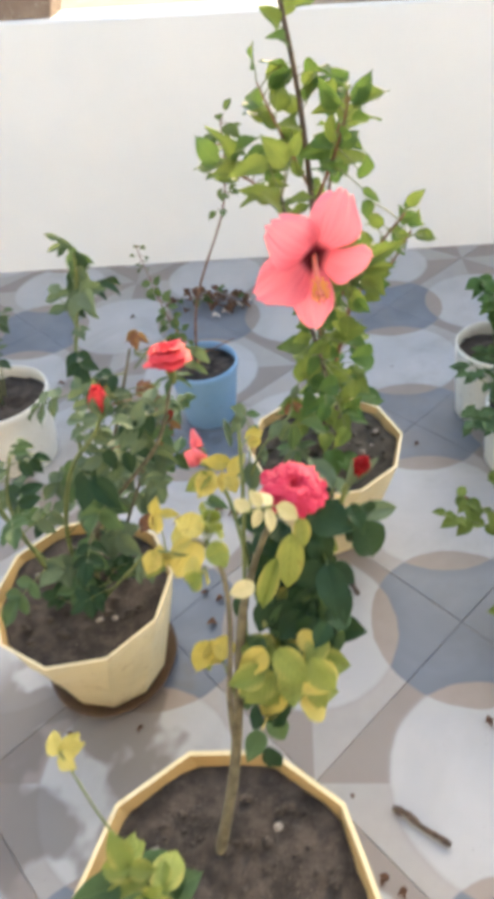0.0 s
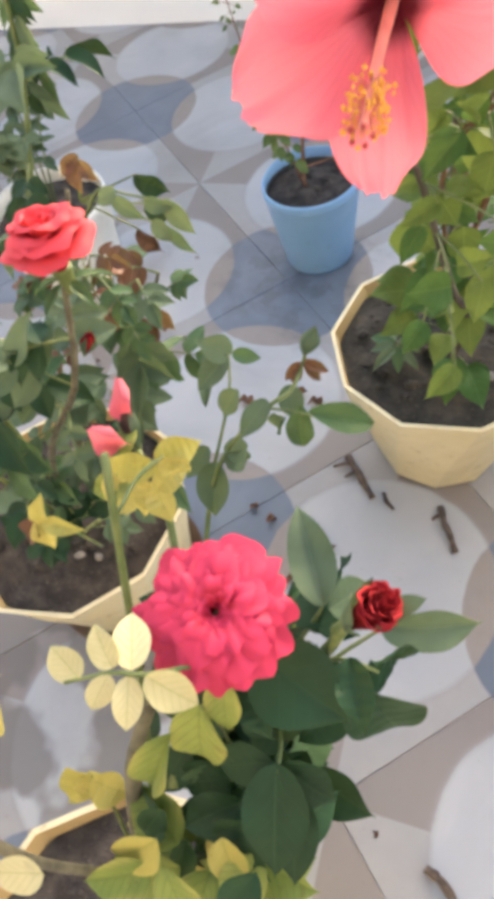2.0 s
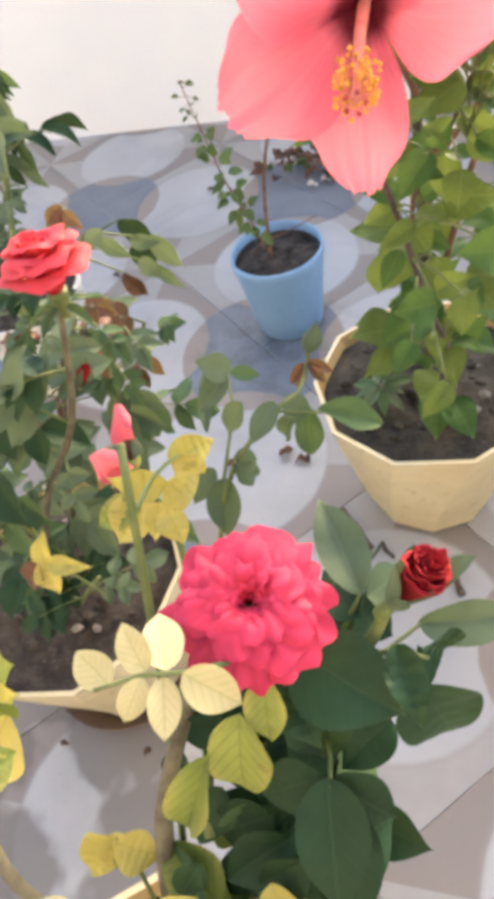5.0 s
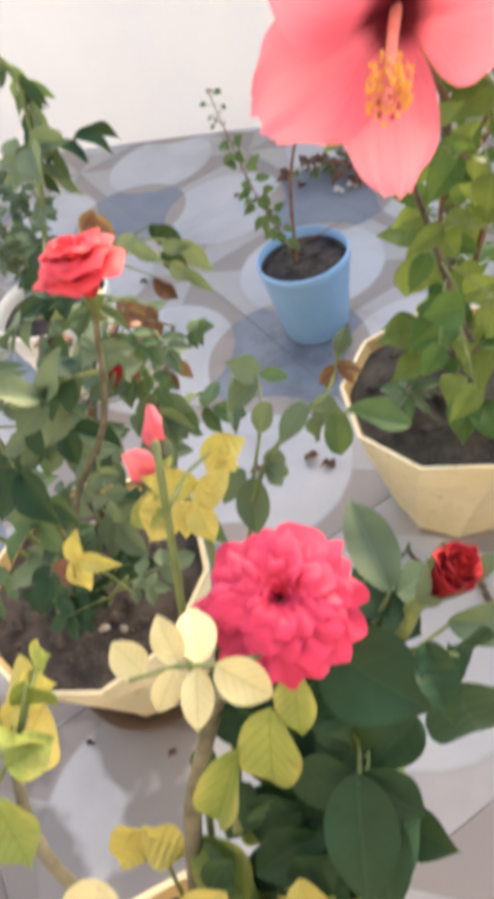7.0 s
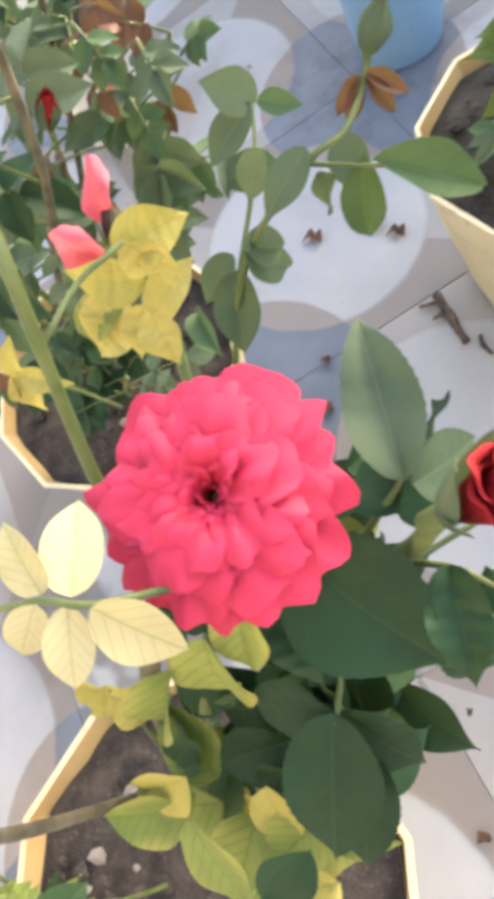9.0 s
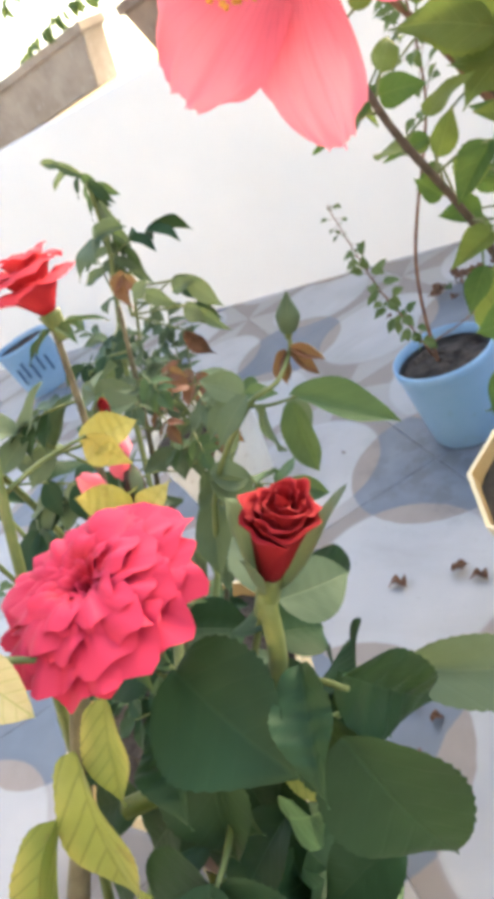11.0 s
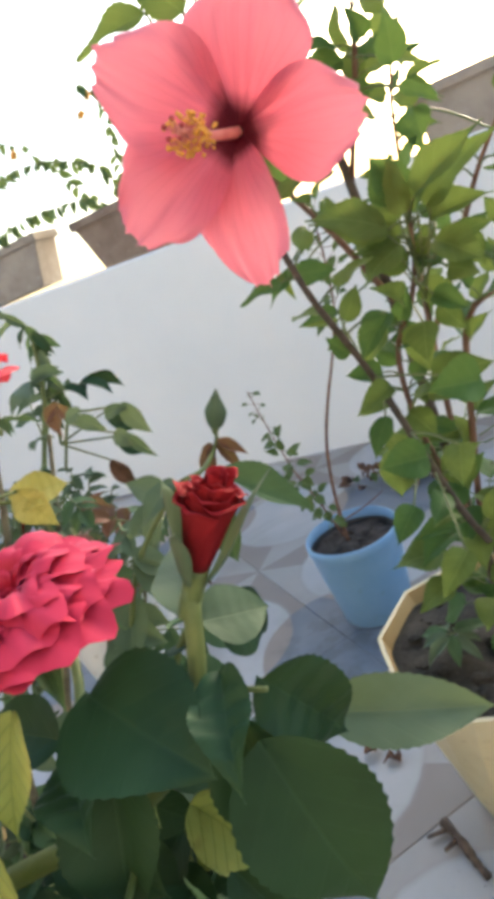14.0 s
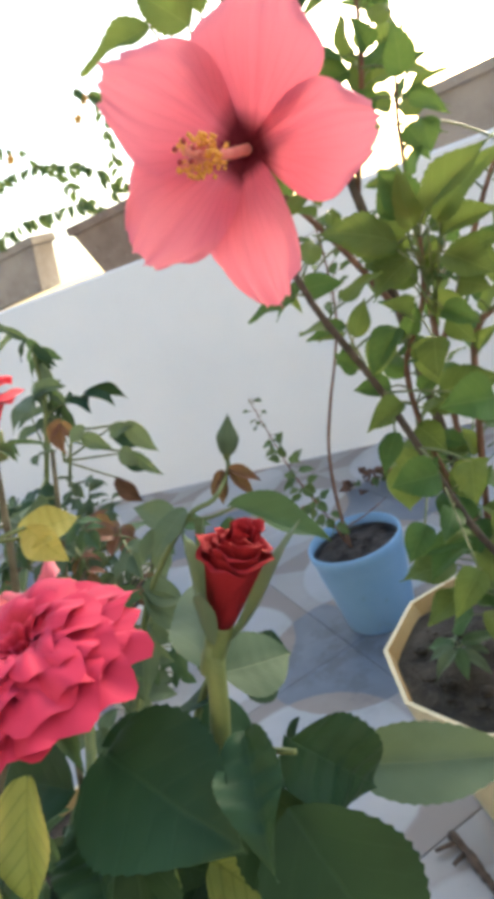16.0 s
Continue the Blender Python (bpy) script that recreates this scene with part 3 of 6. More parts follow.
def bud(parent, base, tip, width, mat, name="bud", sepals=5, open_=0.3, seed=1, label=""):
    """A bud of wrapped petals, held by long pointed sepals."""
    base, tip = Vector(base), Vector(tip)
    rng = random.Random(seed)
    f = frame_of(base, tip - base, 0.3)
    length = (tip - base).length
    if open_ > 0.2:  # widest above the middle

        def radius(s):
            return width * (0.17 + 0.33 * math.sin(min(1.0, s / 0.66) * math.pi / 2)) * (1 - 0.45 * max(0, s - 0.6) / 0.4)

    else:

        def radius(s):
            return width * 0.5 * (0.35 + 0.65 * math.sin(math.pi * min(1, (s * 1.0 + 0.12) / 1.15)) ** 0.8) * (1 - 0.9 * max(0, s - 0.45) / 0.55)

    sides, rows = 14, 10
    verts, faces = [], []
    for i in range(rows + 1):
        s = i / rows
        for k in range(sides):
            a = 2 * math.pi * k / sides + s * 0.8
            r = 0.8 * radius(s) * (1 + 0.06 * math.sin(3 * a))
            verts.append(f @ Vector((r * math.cos(a), r * math.sin(a), s * length * 0.93)))
    for i in range(rows):
        for k in range(sides):
            k2 = (k + 1) % sides
            faces.append((i * sides + k, i * sides + k2, (i + 1) * sides + k2, (i + 1) * sides + k))
    faces.append(tuple(range(rows * sides, (rows + 1) * sides)))
    body = obj(name, mesh_of(name, verts, faces, [(0.5, 0.6)] * len(verts)), mat, parent, label)
    bpy.context.view_layer.update()
    if open_ > 0.2:
        for i in range(8):  # wrapped petals, the inner ones taller
            skin = shell(f, length, lambda s: radius(s) * (0.55 + 0.055 * i), i * 2.4, lambda q: 1.25 * (1 - 0.25 * q**4), 0.05, 1.1 - 0.028 * i, 0.0, width * 0.012 * i, 9, 8, i)
            obj("petal", skin, mat, body)
    for i in range(sepals):
        top = rng.uniform(0.92, 1.08) + (0.22 if i == 1 and open_ > 0.2 else 0.0)
        skin = shell(f, length, radius, 2 * math.pi * (i + 0.35) / sepals, lambda q: (0.5 if open_ > 0.2 else 0.66) * math.sin(math.pi * min(1, 0.3 + 0.7 * q)) ** 0.6 + 0.02, 0.0, top, width * (0.03 + 0.05 * open_), width * 0.26 * open_, 10, 4)
        obj("sepal", skin, M_LEAF_GREY, body)
    hip = [f @ Vector((0, 0, -0.2 * length)), f @ Vector((0, 0, -0.08 * length)), f @ Vector((0, 0, 0.03 * length))]
    v, fc = tube_data(hip, width * 0.13, width * 0.24, 10)
    obj("receptacle", mesh_of("receptacle", v, fc), M_STEMG, body)
    return body


def ragged_bud(parent, base, tip, size, mat, name="opening_bud", label="", seed=5):
    """A half-open bud: crowded upright petals with frayed ends inside long curved sepals."""
    head = rose(parent, base, Vector(tip) - Vector(base), size, mat, BUD_ROSE, seed, name, label, 0.0009, 0.5, 0)
    f = frame_of(base, Vector(tip) - Vector(base), 0.3)

    def radius(s):
        return size * (0.0026 + 0.0070 * max(0.0, min(1.0, s)) ** 0.55)

    for mid, top, wide in ((0.15, 1.36, 0.60), (1.7, 0.85, 0.45), (3.2, 1.0, 0.85), (4.2, 0.66, 0.50)):
        skin = shell(f, 0.026 * size, radius, mid, lambda q: wide * math.sin(math.pi * min(1, 0.32 + 0.68 * q)) ** 0.6 + 0.02, -0.05, top, 0.0007, 0.0024, 12, 4)
        obj("sepal", skin, M_LEAF_GREY, head)
    return head


def hibiscus_flower(parent, at, axis, size, angles, lengths):
    f = frame_of(at, axis)
    back = [f @ Vector((0, 0, -0.036)), f @ Vector((0, 0, -0.016)), f @ Vector((0, 0, -0.006))]
    v, fc = tube_data(back, 0.004, 0.007, 9)
    head = obj("hibiscus_flower", mesh_of("calyx", v, fc), M_LEAF_MID, parent, "large open coral-pink hibiscus flower with a dark red throat")
    bpy.context.view_layer.update()
    for i, (a, ln, wd, tl) in enumerate(zip(angles, lengths, (0.82, 0.72, 0.64, 0.80, 0.80), (10, 8, 44, 34, 38))):
        m = f @ petal_pose(radians(a), radians(tl), ln * size, wd * size, 0.002, -0.004 + 0.0008 * i, radians(14))
        obj("petal", HIB_PETALS[i], M_HIB, head, "", m)
    for i in range(5):
        m = f @ petal_pose(i * 1.2566, radians(40), 0.024, 0.012, 0.008, -0.018)
        obj("sepal", SMALL_LEAVES[0], M_LEAF_HIB, head, "", m)
    col = [f @ Vector(p) for p in ((0, 0, -0.004), (0.0, -0.001, 0.03), (0.001, -0.001, 0.06), (0.002, 0.001, 0.083))]
    column = tube("staminal_column", col, 0.0030, 0.0016, M_COLUMN, head, "", 8)
    bpy.context.view_layer.update()
    path = spline(col, 8)
    rng = random.Random(4)
    V, F, VV, FF = [], [], [], []
    for i in range(110):
        p = path[int((0.58 + 0.34 * rng.random()) * (len(path) - 1))]
        ang = rng.random() * 6.283
        d = f.to_3x3() @ Vector((math.cos(ang), math.sin(ang), 0.35))
        q = p + d * rng.uniform(0.004, 0.0088)
        v, fc = tube_data([p, q], 0.00025, 0.00025, 3)
        FF += [tuple(k + len(VV) for k in g) for g in fc]
        VV += v
        s = rng.uniform(0.0010, 0.0015)
        o = [q + Vector(w) * s for w in ((1, 0, 0), (-1, 0, 0), (0, 1, 0), (0, -1, 0), (0, 0, 1), (0, 0, -1))]
        F += [tuple(k + len(V) for k in g) for g in ((0, 2, 4), (2, 1, 4), (1, 3, 4), (3, 0, 4), (2, 0, 5), (1, 2, 5), (3, 1, 5), (0, 3, 5))]
        V += o
    tagged(obj("filament_tuft", mesh_of("filament_tuft", VV, FF), M_COLUMN, column), kind="stuff")
    tagged(obj("pollen", mesh_of("pollen", V, F), M_ANTHER, column), kind="stuff")
    end = path[-1]
    for i in range(5):
        a = i * 1.2566
        d = f.to_3x3() @ Vector((math.cos(a), math.sin(a), 0.7))
        knob = end + d * 0.0040
        sv, sf = lathe([(0.0001, -0.0011), (0.0008, -0.0008), (0.0012, 0.0), (0.0008, 0.0008), (0.0001, 0.0011)], 8)
        obj("stigma", mesh_of("stigma", [Vector(q) + knob for q in sv], sf), M_STIGMA, column)
        sv, sf = tube_data([end, knob], 0.00025, 0.00025, 4)
        obj("style", mesh_of("style", sv, sf), M_COLUMN, column)
    return head


def lathe(profile, sides=32, flat=False, turn=0.0):
    verts, faces = [], []
    for r, z in profile:
        for k in range(sides):
            a = 2 * math.pi * (k + 0.0) / sides + turn
            verts.append((r * math.cos(a), r * math.sin(a), z))
    n = len(profile)
    for i in range(n - 1):
        for k in range(sides):
            k2 = (k + 1) % sides
            faces.append((i * sides + k, i * sides + k2, (i + 1) * sides + k2, (i + 1) * sides + k))
    return verts, faces


def soil_mesh(radius, height, seed, sides=None, turn=0.0):
    rng = random.Random(seed)
    verts, faces = [(0, 0, height)], []
    rings, segs = 14, 40
    for i in range(1, rings + 1):
        r = radius * i / rings
        for k in range(segs):
            a = 2 * math.pi * k / segs
            rr = r
            if sides:
                loc = (a - turn) % (2 * math.pi / sides) - math.pi / sides
                rr = r * math.cos(math.pi / sides) / math.cos(loc)
            p = Vector((rr * math.cos(a), rr * math.sin(a), 0))
            z = height + 0.008 * noise.noise(p * 28 + Vector((seed, 0, 0))) + 0.006 * noise.noise(p * 75) - 0.006 * (i / rings) ** 3
            verts.append((p.x, p.y, z))
    for k in range(segs):
        faces.append((0, 1 + k, 1 + (k + 1) % segs))
    for i in range(rings - 1):
        for k in range(segs):
            a, b = 1 + i * segs + k, 1 + i * segs + (k + 1) % segs
            faces.append((a, a + segs, b + segs, b))
    return mesh_of("soil", verts, faces)


def clods(parent, at, radius, height, seed, n=26, mat=None, big=0.008):
    rng = random.Random(seed)
    V, F = [], []
    for _ in range(n):
        r, a = radius * math.sqrt(rng.random()) * 0.9, rng.random() * 6.283
        c = Vector((at[0] + r * math.cos(a), at[1] + r * math.sin(a), at[2] + height + 0.002))
        s = rng.uniform(0.002, big)
        b = bmesh.new()
        bmesh.ops.create_icosphere(b, subdivisions=1, radius=s)
        for w in b.verts:
            w.co = Vector((w.co.x * 1.2, w.co.y, w.co.z * 0.7)) * rng.uniform(0.75, 1.25) + c
        off = len(V)
        b.verts.index_update()
        V += [w.co.copy() for w in b.verts]
        F += [tuple(off + w.index for w in g.verts) for g in b.faces]
        b.free()
    return tagged(obj("loose_soil", mesh_of("loose_soil", V, F, None, False), mat or M_SOIL, parent), kind="stuff")


def yellow_pot(at, rim, height, turn, label, saucer=True, seed=1, earth=None):
    """A ten-sided cream-yellow planter with twisted facets."""
    t = thing("flower_pot", at, label, "flower pot", "cream-yellow ten-sided pots")
    s = 10
    verts, faces = [], []
    prof = ((0.62, 0.0), (0.64, 0.012), (0.72, 0.25), (0.82, 0.52), (0.93, 0.80), (0.985, 0.965), (1.0, 1.0), (0.965, 1.0), (0.94, 0.93), (0.78, 0.6))
    for i, (r, z) in enumerate(prof):
        tw = -0.5 * math.pi / s * (1 - z) * 2.0
        for k in range(s * 2):
            a = 2 * math.pi * k / (s * 2) + turn + tw
            rr = r * rim * (1.0 if k % 2 == 0 else math.cos(math.pi / s) + (0.028 if 0.05 < z < 0.9 else 0.0))
            verts.append((rr * math.cos(a), rr * math.sin(a), z * height))
    n = s * 2
    for i in range(len(prof) - 1):
        for k in range(n):
            k2 = (k + 1) % n
            faces.append((i * n + k, i * n + k2, (i + 1) * n + k2, (i + 1) * n + k))
    faces.append(tuple(range(n))[::-1])
    me = mesh_of("pot_shell", verts, faces, None, False)
    me.materials.append(M_YPOT)
    me.materials.append(M_YRIM)
    for p in me.polygons:
        if p.index // n >= 7:
            p.material_index = 1
    ob = obj("pot_shell", me, None, t)
    ob.matrix_parent_inverse = Matrix.Identity(4)
    so = obj("soil", soil_mesh(rim * 0.935, height * 0.945, seed, s, turn), earth or M_SOIL, t, "dark crumbly garden soil")
    so.matrix_parent_inverse = Matrix.Identity(4)
    clods(t, at, rim * 0.85, height * 0.945, seed, 90, earth)
    clods(t, at, rim * 0.8, height * 0.945 + 0.002, seed + 50, 14, M_PEBBLE).name = "gravel"
    if saucer:
        v, f = lathe(((0.0, 0.001), (0.70, 0.001), (0.79, 0.020), (0.77, 0.020), (0.68, 0.006), (0.0, 0.006)), 40)
        sc = obj("saucer", mesh_of("saucer", [(x * rim, y * rim, z) for x, y, z in v], f), M_SAUCER, t, "dark brown plastic saucer")
        sc.matrix_parent_inverse = Matrix.Identity(4)
    return t


def round_pot(at, rim, base, height, mat, label, seed=1, group="", lip=0.004, ribs=0):
    t = thing("flower_pot", at, label, "flower pot", group)
    prof = [(base * 0.3, 0.0), (base * 0.97, 0.0), (base, 0.004), (base + (rim - base) * 0.5, height * 0.5), (rim * 0.975, height - 0.022), (rim * 0.985, height - 0.02), (rim, height - 0.018), (rim, height - 0.003), (rim - 0.002, height), (rim - lip, height), (rim - lip - 0.001, height - 0.02), (rim - lip - 0.006, height * 0.6)]
    v, f = lathe(prof, 48)
    if ribs:
        v = [(x * (1 + 0.012 * math.sin(z * ribs)), y * (1 + 0.012 * math.sin(z * ribs)), z) for x, y, z in v]
    me = mesh_of("pot_shell", v, f)
    me.materials.append(mat)
    # blue pots get a near-black inner wall as painted shade below the rim
    me.materials.append(M_BPOT_SHADE if mat is M_BPOT else mat)
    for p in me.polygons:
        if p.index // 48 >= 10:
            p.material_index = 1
    ob = obj("pot_shell", me, None, t)
    ob.matrix_parent_inverse = Matrix.Identity(4)
    so = obj("soil", soil_mesh(rim - lip - 0.003, height * 0.87, seed), M_SOIL, t, "brown garden soil")
    so.matrix_parent_inverse = Matrix.Identity(4)
    clods(t, at, rim * 0.8, height * 0.87, seed, 40, None, 0.0042)
    return t


def box_mesh(name, lo, hi, bevel=0.004, segs=2):
    b = bmesh.new()
    bmesh.ops.create_cube(b, size=1)
    for v in b.verts:
        v.co = Vector([(lo[i] + hi[i]) / 2 + v.co[i] * (hi[i] - lo[i]) for i in range(3)])
    if bevel:
        bmesh.ops.bevel(b, geom=b.edges[:], offset=bevel, segments=segs, profile=0.5, affect="EDGES")
    me = bpy.data.meshes.new(name)
    b.to_mesh(me)
    b.free()
    return me


# ---- setting ----
WALL_Y = 2.335


def wall_top(x):
    return 0.785 - 0.045 * (max(-1.6, min(1.2, x)) + 0.45)


def parapet(name, x0, x1, y0, y1, top, label):
    n = 24
    verts, faces = [], []
    for i in range(n + 1):
        x = x0 + (x1 - x0) * i / n
        z = top(x)
        verts += [(x, y0, -0.1), (x, y0, z - 0.008), (x, y0 + 0.008, z), (x, y1 - 0.008, z), (x, y1, z - 0.008), (x, y1, -0.1)]
    for i in range(n):
        for k in range(5):
            a = i * 6 + k
            faces.append((a, a + 6, a + 7, a + 1))
    faces += [(0, 1, 2, 3, 4, 5), tuple(n * 6 + k for k in (5, 4, 3, 2, 1, 0))]
    return tagged(obj(name, mesh_of(name, verts, faces, None, False), M_WALL), label, "wall", "", "structure")


parapet("wall_north", -5, 5, WALL_Y, WALL_Y + 0.16, wall_top, "low white limewashed terrace parapet wall")
# unseen wall added behind the camera; its height keeps sky light off the near floor
tagged(obj("wall_south", box_mesh("wall_south", (-5.15, -0.70, -0.1), (5.15, -0.50, 2.5), 0.01), M_SHADE_WALL), "unseen grey plastered wall added behind the camera to shade the near floor", "wall", "", "structure")
for nm, x0 in (("wall_west", -5.15), ("wall_east", 5.0)):
    tagged(obj(nm, box_mesh(nm, (x0, -0.497, -0.1), (x0 + 0.15, WALL_Y + 0.16, 0.78)), M_WALL), "low white limewashed terrace parapet wall", "wall", "", "structure")
ground = tagged(obj("ground", mesh_of("ground", [(-900, -900, -0.12), (900, -900, -0.12), (900, 900, -0.12), (-900, 900, -0.12)], [(0, 1, 2, 3)]), M_EARTH), "bare dry earth beyond the terrace", "ground", "", "structure")

# ---- planters on the parapet ----


def trough(at, half0, half1, depth0, depth1, height, mat, label):
    """A tapered open planter trough with a rim and soil."""
    t = thing("planter_trough", at, label, "planter", "planters on the parapet")
    prof = ((0.0, half0, depth0), (height - 0.03, half1 - 0.012, depth1 - 0.012), (height - 0.028, half1, depth1), (height, half1, depth1), (height, half1 - 0.02, depth1 - 0.02), (height * 0.75, half1 - 0.03, depth1 - 0.03))
    verts, faces = [], []
    for z, hx, hy in prof:
        verts += [(-hx, -hy, z), (hx, -hy, z), (hx, hy, z), (-hx, hy, z)]
    for i in range(len(prof) - 1):
        for k in range(4):
            k2 = (k + 1) % 4
            faces.append((i * 4 + k, i * 4 + k2, (i + 1) * 4 + k2, (i + 1) * 4 + k))
    faces.append((3, 2, 1, 0))
    me = mesh_of("trough_shell", verts, faces, None, False)
    ob = obj("trough_shell", me, mat, t)
    ob.matrix_parent_inverse = Matrix.Identity(4)
    bv = ob.modifiers.new("worn_edges", "BEVEL")
    bv.width = 0.004
    bv.segments = 2
    so = obj("soil", box_mesh("soil", (-half1 + 0.031, -depth1 + 0.031, height * 0.74), (half1 - 0.031, depth1 - 0.031, height * 0.80), 0.003), M_SOIL, t)
    so.matrix_parent_inverse = Matrix.Identity(4)
    return t


trough((-1.62, 2.41, wall_top(-1.62) - 0.004), 0.50, 0.56, 0.06, 0.07, 0.175, M_CEMENT, "weathered grey-brown long planter box on the parapet")
trough((-0.64, 2.41, wall_top(-0.64) - 0.006), 0.20, 0.27, 0.055, 0.072, 0.19, M_TERRA, "dark brown tapered clay trough planter on the parapet")
trough((1.15, 2.41, wall_top(1.15) - 0.004), 0.90, 0.93, 0.06, 0.07, 0.19, M_CEMENT, "weathered brown long planter box on the parapet")


def vine():
    t = thing("trailing_vine", (-0.66, 2.40, 0.96), "small-leaved trailing vine against bright sky in a clay planter", "plant")
    rng = random.Random(21)
    stalks = []
    strands = (
        ((-0.70, 2.40, 0.95), (-0.72, 2.38, 1.08), (-0.80, 2.36, 1.14), (-0.95, 2.35, 1.19), (-1.12, 2.35, 1.20), (-1.3, 2.36, 1.16)),
        ((-0.74, 2.40, 0.95), (-0.80, 2.37, 1.02), (-0.92, 2.35, 1.04), (-1.06, 2.34, 1.05), (-1.2, 2.34, 1.04), (-1.36, 2.35, 1.02)),
        ((-0.66, 2.41, 0.95), (-0.66, 2.39, 1.1), (-0.63, 2.38, 1.25), (-0.68, 2.36, 1.32)),
        ((-0.60, 2.41, 0.95), (-0.57, 2.38, 1.06), (-0.55, 2.36, 1.10)),
        ((-0.78, 2.41, 0.95), (-0.86, 2.38, 1.10), (-1.0, 2.37, 1.27), (-1.2, 2.37, 1.36)),
    )
    for st in strands:
        path = spline(st, 6)
        stalks.append((st, 0.003, 0.0012))
        for i, p in enumerate(path[3:]):
            for _ in range(1 + (i % 3 == 0)):
                d = Vector((rng.uniform(-1, 1), rng.uniform(-0.5, 0.5), rng.uniform(-1.6, -0.2))).normalized()
                leaf(t, M_LEAF_TWIG, p, p + d * rng.uniform(0.034, 0.058), rng.uniform(0.020, 0.030), (rng.uniform(-0.5, 0.5), -1, 0.3), SMALL_LEAVES, rng.randrange(2))
    tubes("stem_tangle", stalks, M_STEMB, t)
    for p in ((-0.66, 2.36, 1.28), (-1.12, 2.34, 1.24), (-0.70, 2.35, 1.24), (-1.0, 2.35, 1.24)):
        h = frame_of(p, (0, -1, 0.3))
        for i in range(5):
            obj("petal", ROSE_PETALS[0], M_ANTHER, t, "small orange flower petal", h @ petal_pose(i * 1.2566, 0.5, 0.018, 0.014, 0, 0))


vine()

# ---- pots ----
POT_H = 0.235
NEAR, MID, LEFT = (0.226, 0.308, 0), (0.344, 1.066, 0), (-0.052, 0.728, 0)
yellow_pot(NEAR, 0.175, POT_H, 0.05, "cream-yellow ten-sided plastic pot of soil with a pink rose", False, 1)
yellow_pot(MID, 0.150, POT_H, 0.12, "cream-yellow ten-sided plastic pot of dark soil with a hibiscus", False, 2, M_SOIL_WET)
yellow_pot(LEFT, 0.150, POT_H, 0.2, "cream-yellow ten-sided plastic pot on a dark saucer with a rose bush", True, 3)
BLUE = (0.043, 1.446, 0)
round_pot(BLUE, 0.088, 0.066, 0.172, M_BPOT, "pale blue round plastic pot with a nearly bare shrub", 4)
WHITE_L = (-0.43, 1.30, 0)
round_pot(WHITE_L, 0.118, 0.088, 0.2, M_WPOT, "white round plastic pot with a green plant", 5, "white round pots")
WHITE_R = (0.745, 1.43, 0)
round_pot(WHITE_R, 0.095, 0.075, 0.2, M_WPOT, "white ribbed round pot with a leafy green plant", 6, "white round pots", 0.004, 260)
DARK_R = (0.775, 1.25, 0)
round_pot(DARK_R, 0.085, 0.068, 0.165, M_WPOT, "pale round pot of soil with a bushy seedling", 7, "white round pots")
NEAR_R = (0.775, 0.84, 0)
round_pot(NEAR_R, 0.10, 0.08, 0.16, M_TERRA, "brown clay pot with a ferny green plant", 8)

BUCKET = (-1.88, 2.03, 0)
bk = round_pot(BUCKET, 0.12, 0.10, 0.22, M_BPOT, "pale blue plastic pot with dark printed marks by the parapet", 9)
for i in range(5):
    a = radians(-75 + 16 * i)
    r = 0.1175
    m = Matrix.Translation((BUCKET[0] + r * math.cos(a), BUCKET[1] + r * math.sin(a), 0.11 + 0.02 * (i % 2))) @ Matrix.Rotation(a, 4, "Z")
    obj("printed_mark", box_mesh("printed_mark", (-0.001, -0.006, -0.035), (0.003, 0.006, 0.035), 0.001), M_INK, bk, "", m)

# ---- plants ----


def compound(parent, stalks, base, way, length, mat, rng, pairs=2, size=0.03, wide=0.62, meshes=ROSE_LEAVES, up=(-0.05, -0.4, 0.9), sag=0.3):
    """A rose leaf: a stalk with paired leaflets and one at its end."""
    base, way = Vector(base), Vector(way).normalized()
    pts = [base, base + way * length * 0.5 + Vector((0, 0, -0.04 * sag * length)), base + way * length + Vector((0, 0, -sag * length * 0.4))]
    stalks.append((pts, 0.0011, 0.0007))
    side = way.cross(Vector(up))
    side.normalize()
    end = (pts[2] - pts[1]).normalized()
    s = size * rng.uniform(0.9, 1.2)
    u = Vector(up) + Vector((rng.uniform(-0.4, 0.4), rng.uniform(-0.4, 0.4), 0))
    leaf(parent, mat, pts[2], pts[2] + end * s + Vector((0, 0, -0.25 * s)), s * wide, u, meshes, rng.randrange(4), "leaflet")
    for k in range(pairs):
        p = pts[1].lerp(pts[2], 0.75 - 0.75 * k) if k < 2 else pts[0].lerp(pts[1], 0.5)
        for sg in (-1, 1):
            d = (side * sg + end * 0.45 + Vector((rng.uniform(-0.15, 0.15), rng.uniform(-0.15, 0.15), rng.uniform(-0.5, 0.05)))).normalized()
            s = size * rng.uniform(0.75, 1.05)
            leaf(parent, mat, p, p + d * s, s * wide, u + Vector((rng.uniform(-0.3, 0.3), 0, 0)), meshes, rng.randrange(4), "leaflet")


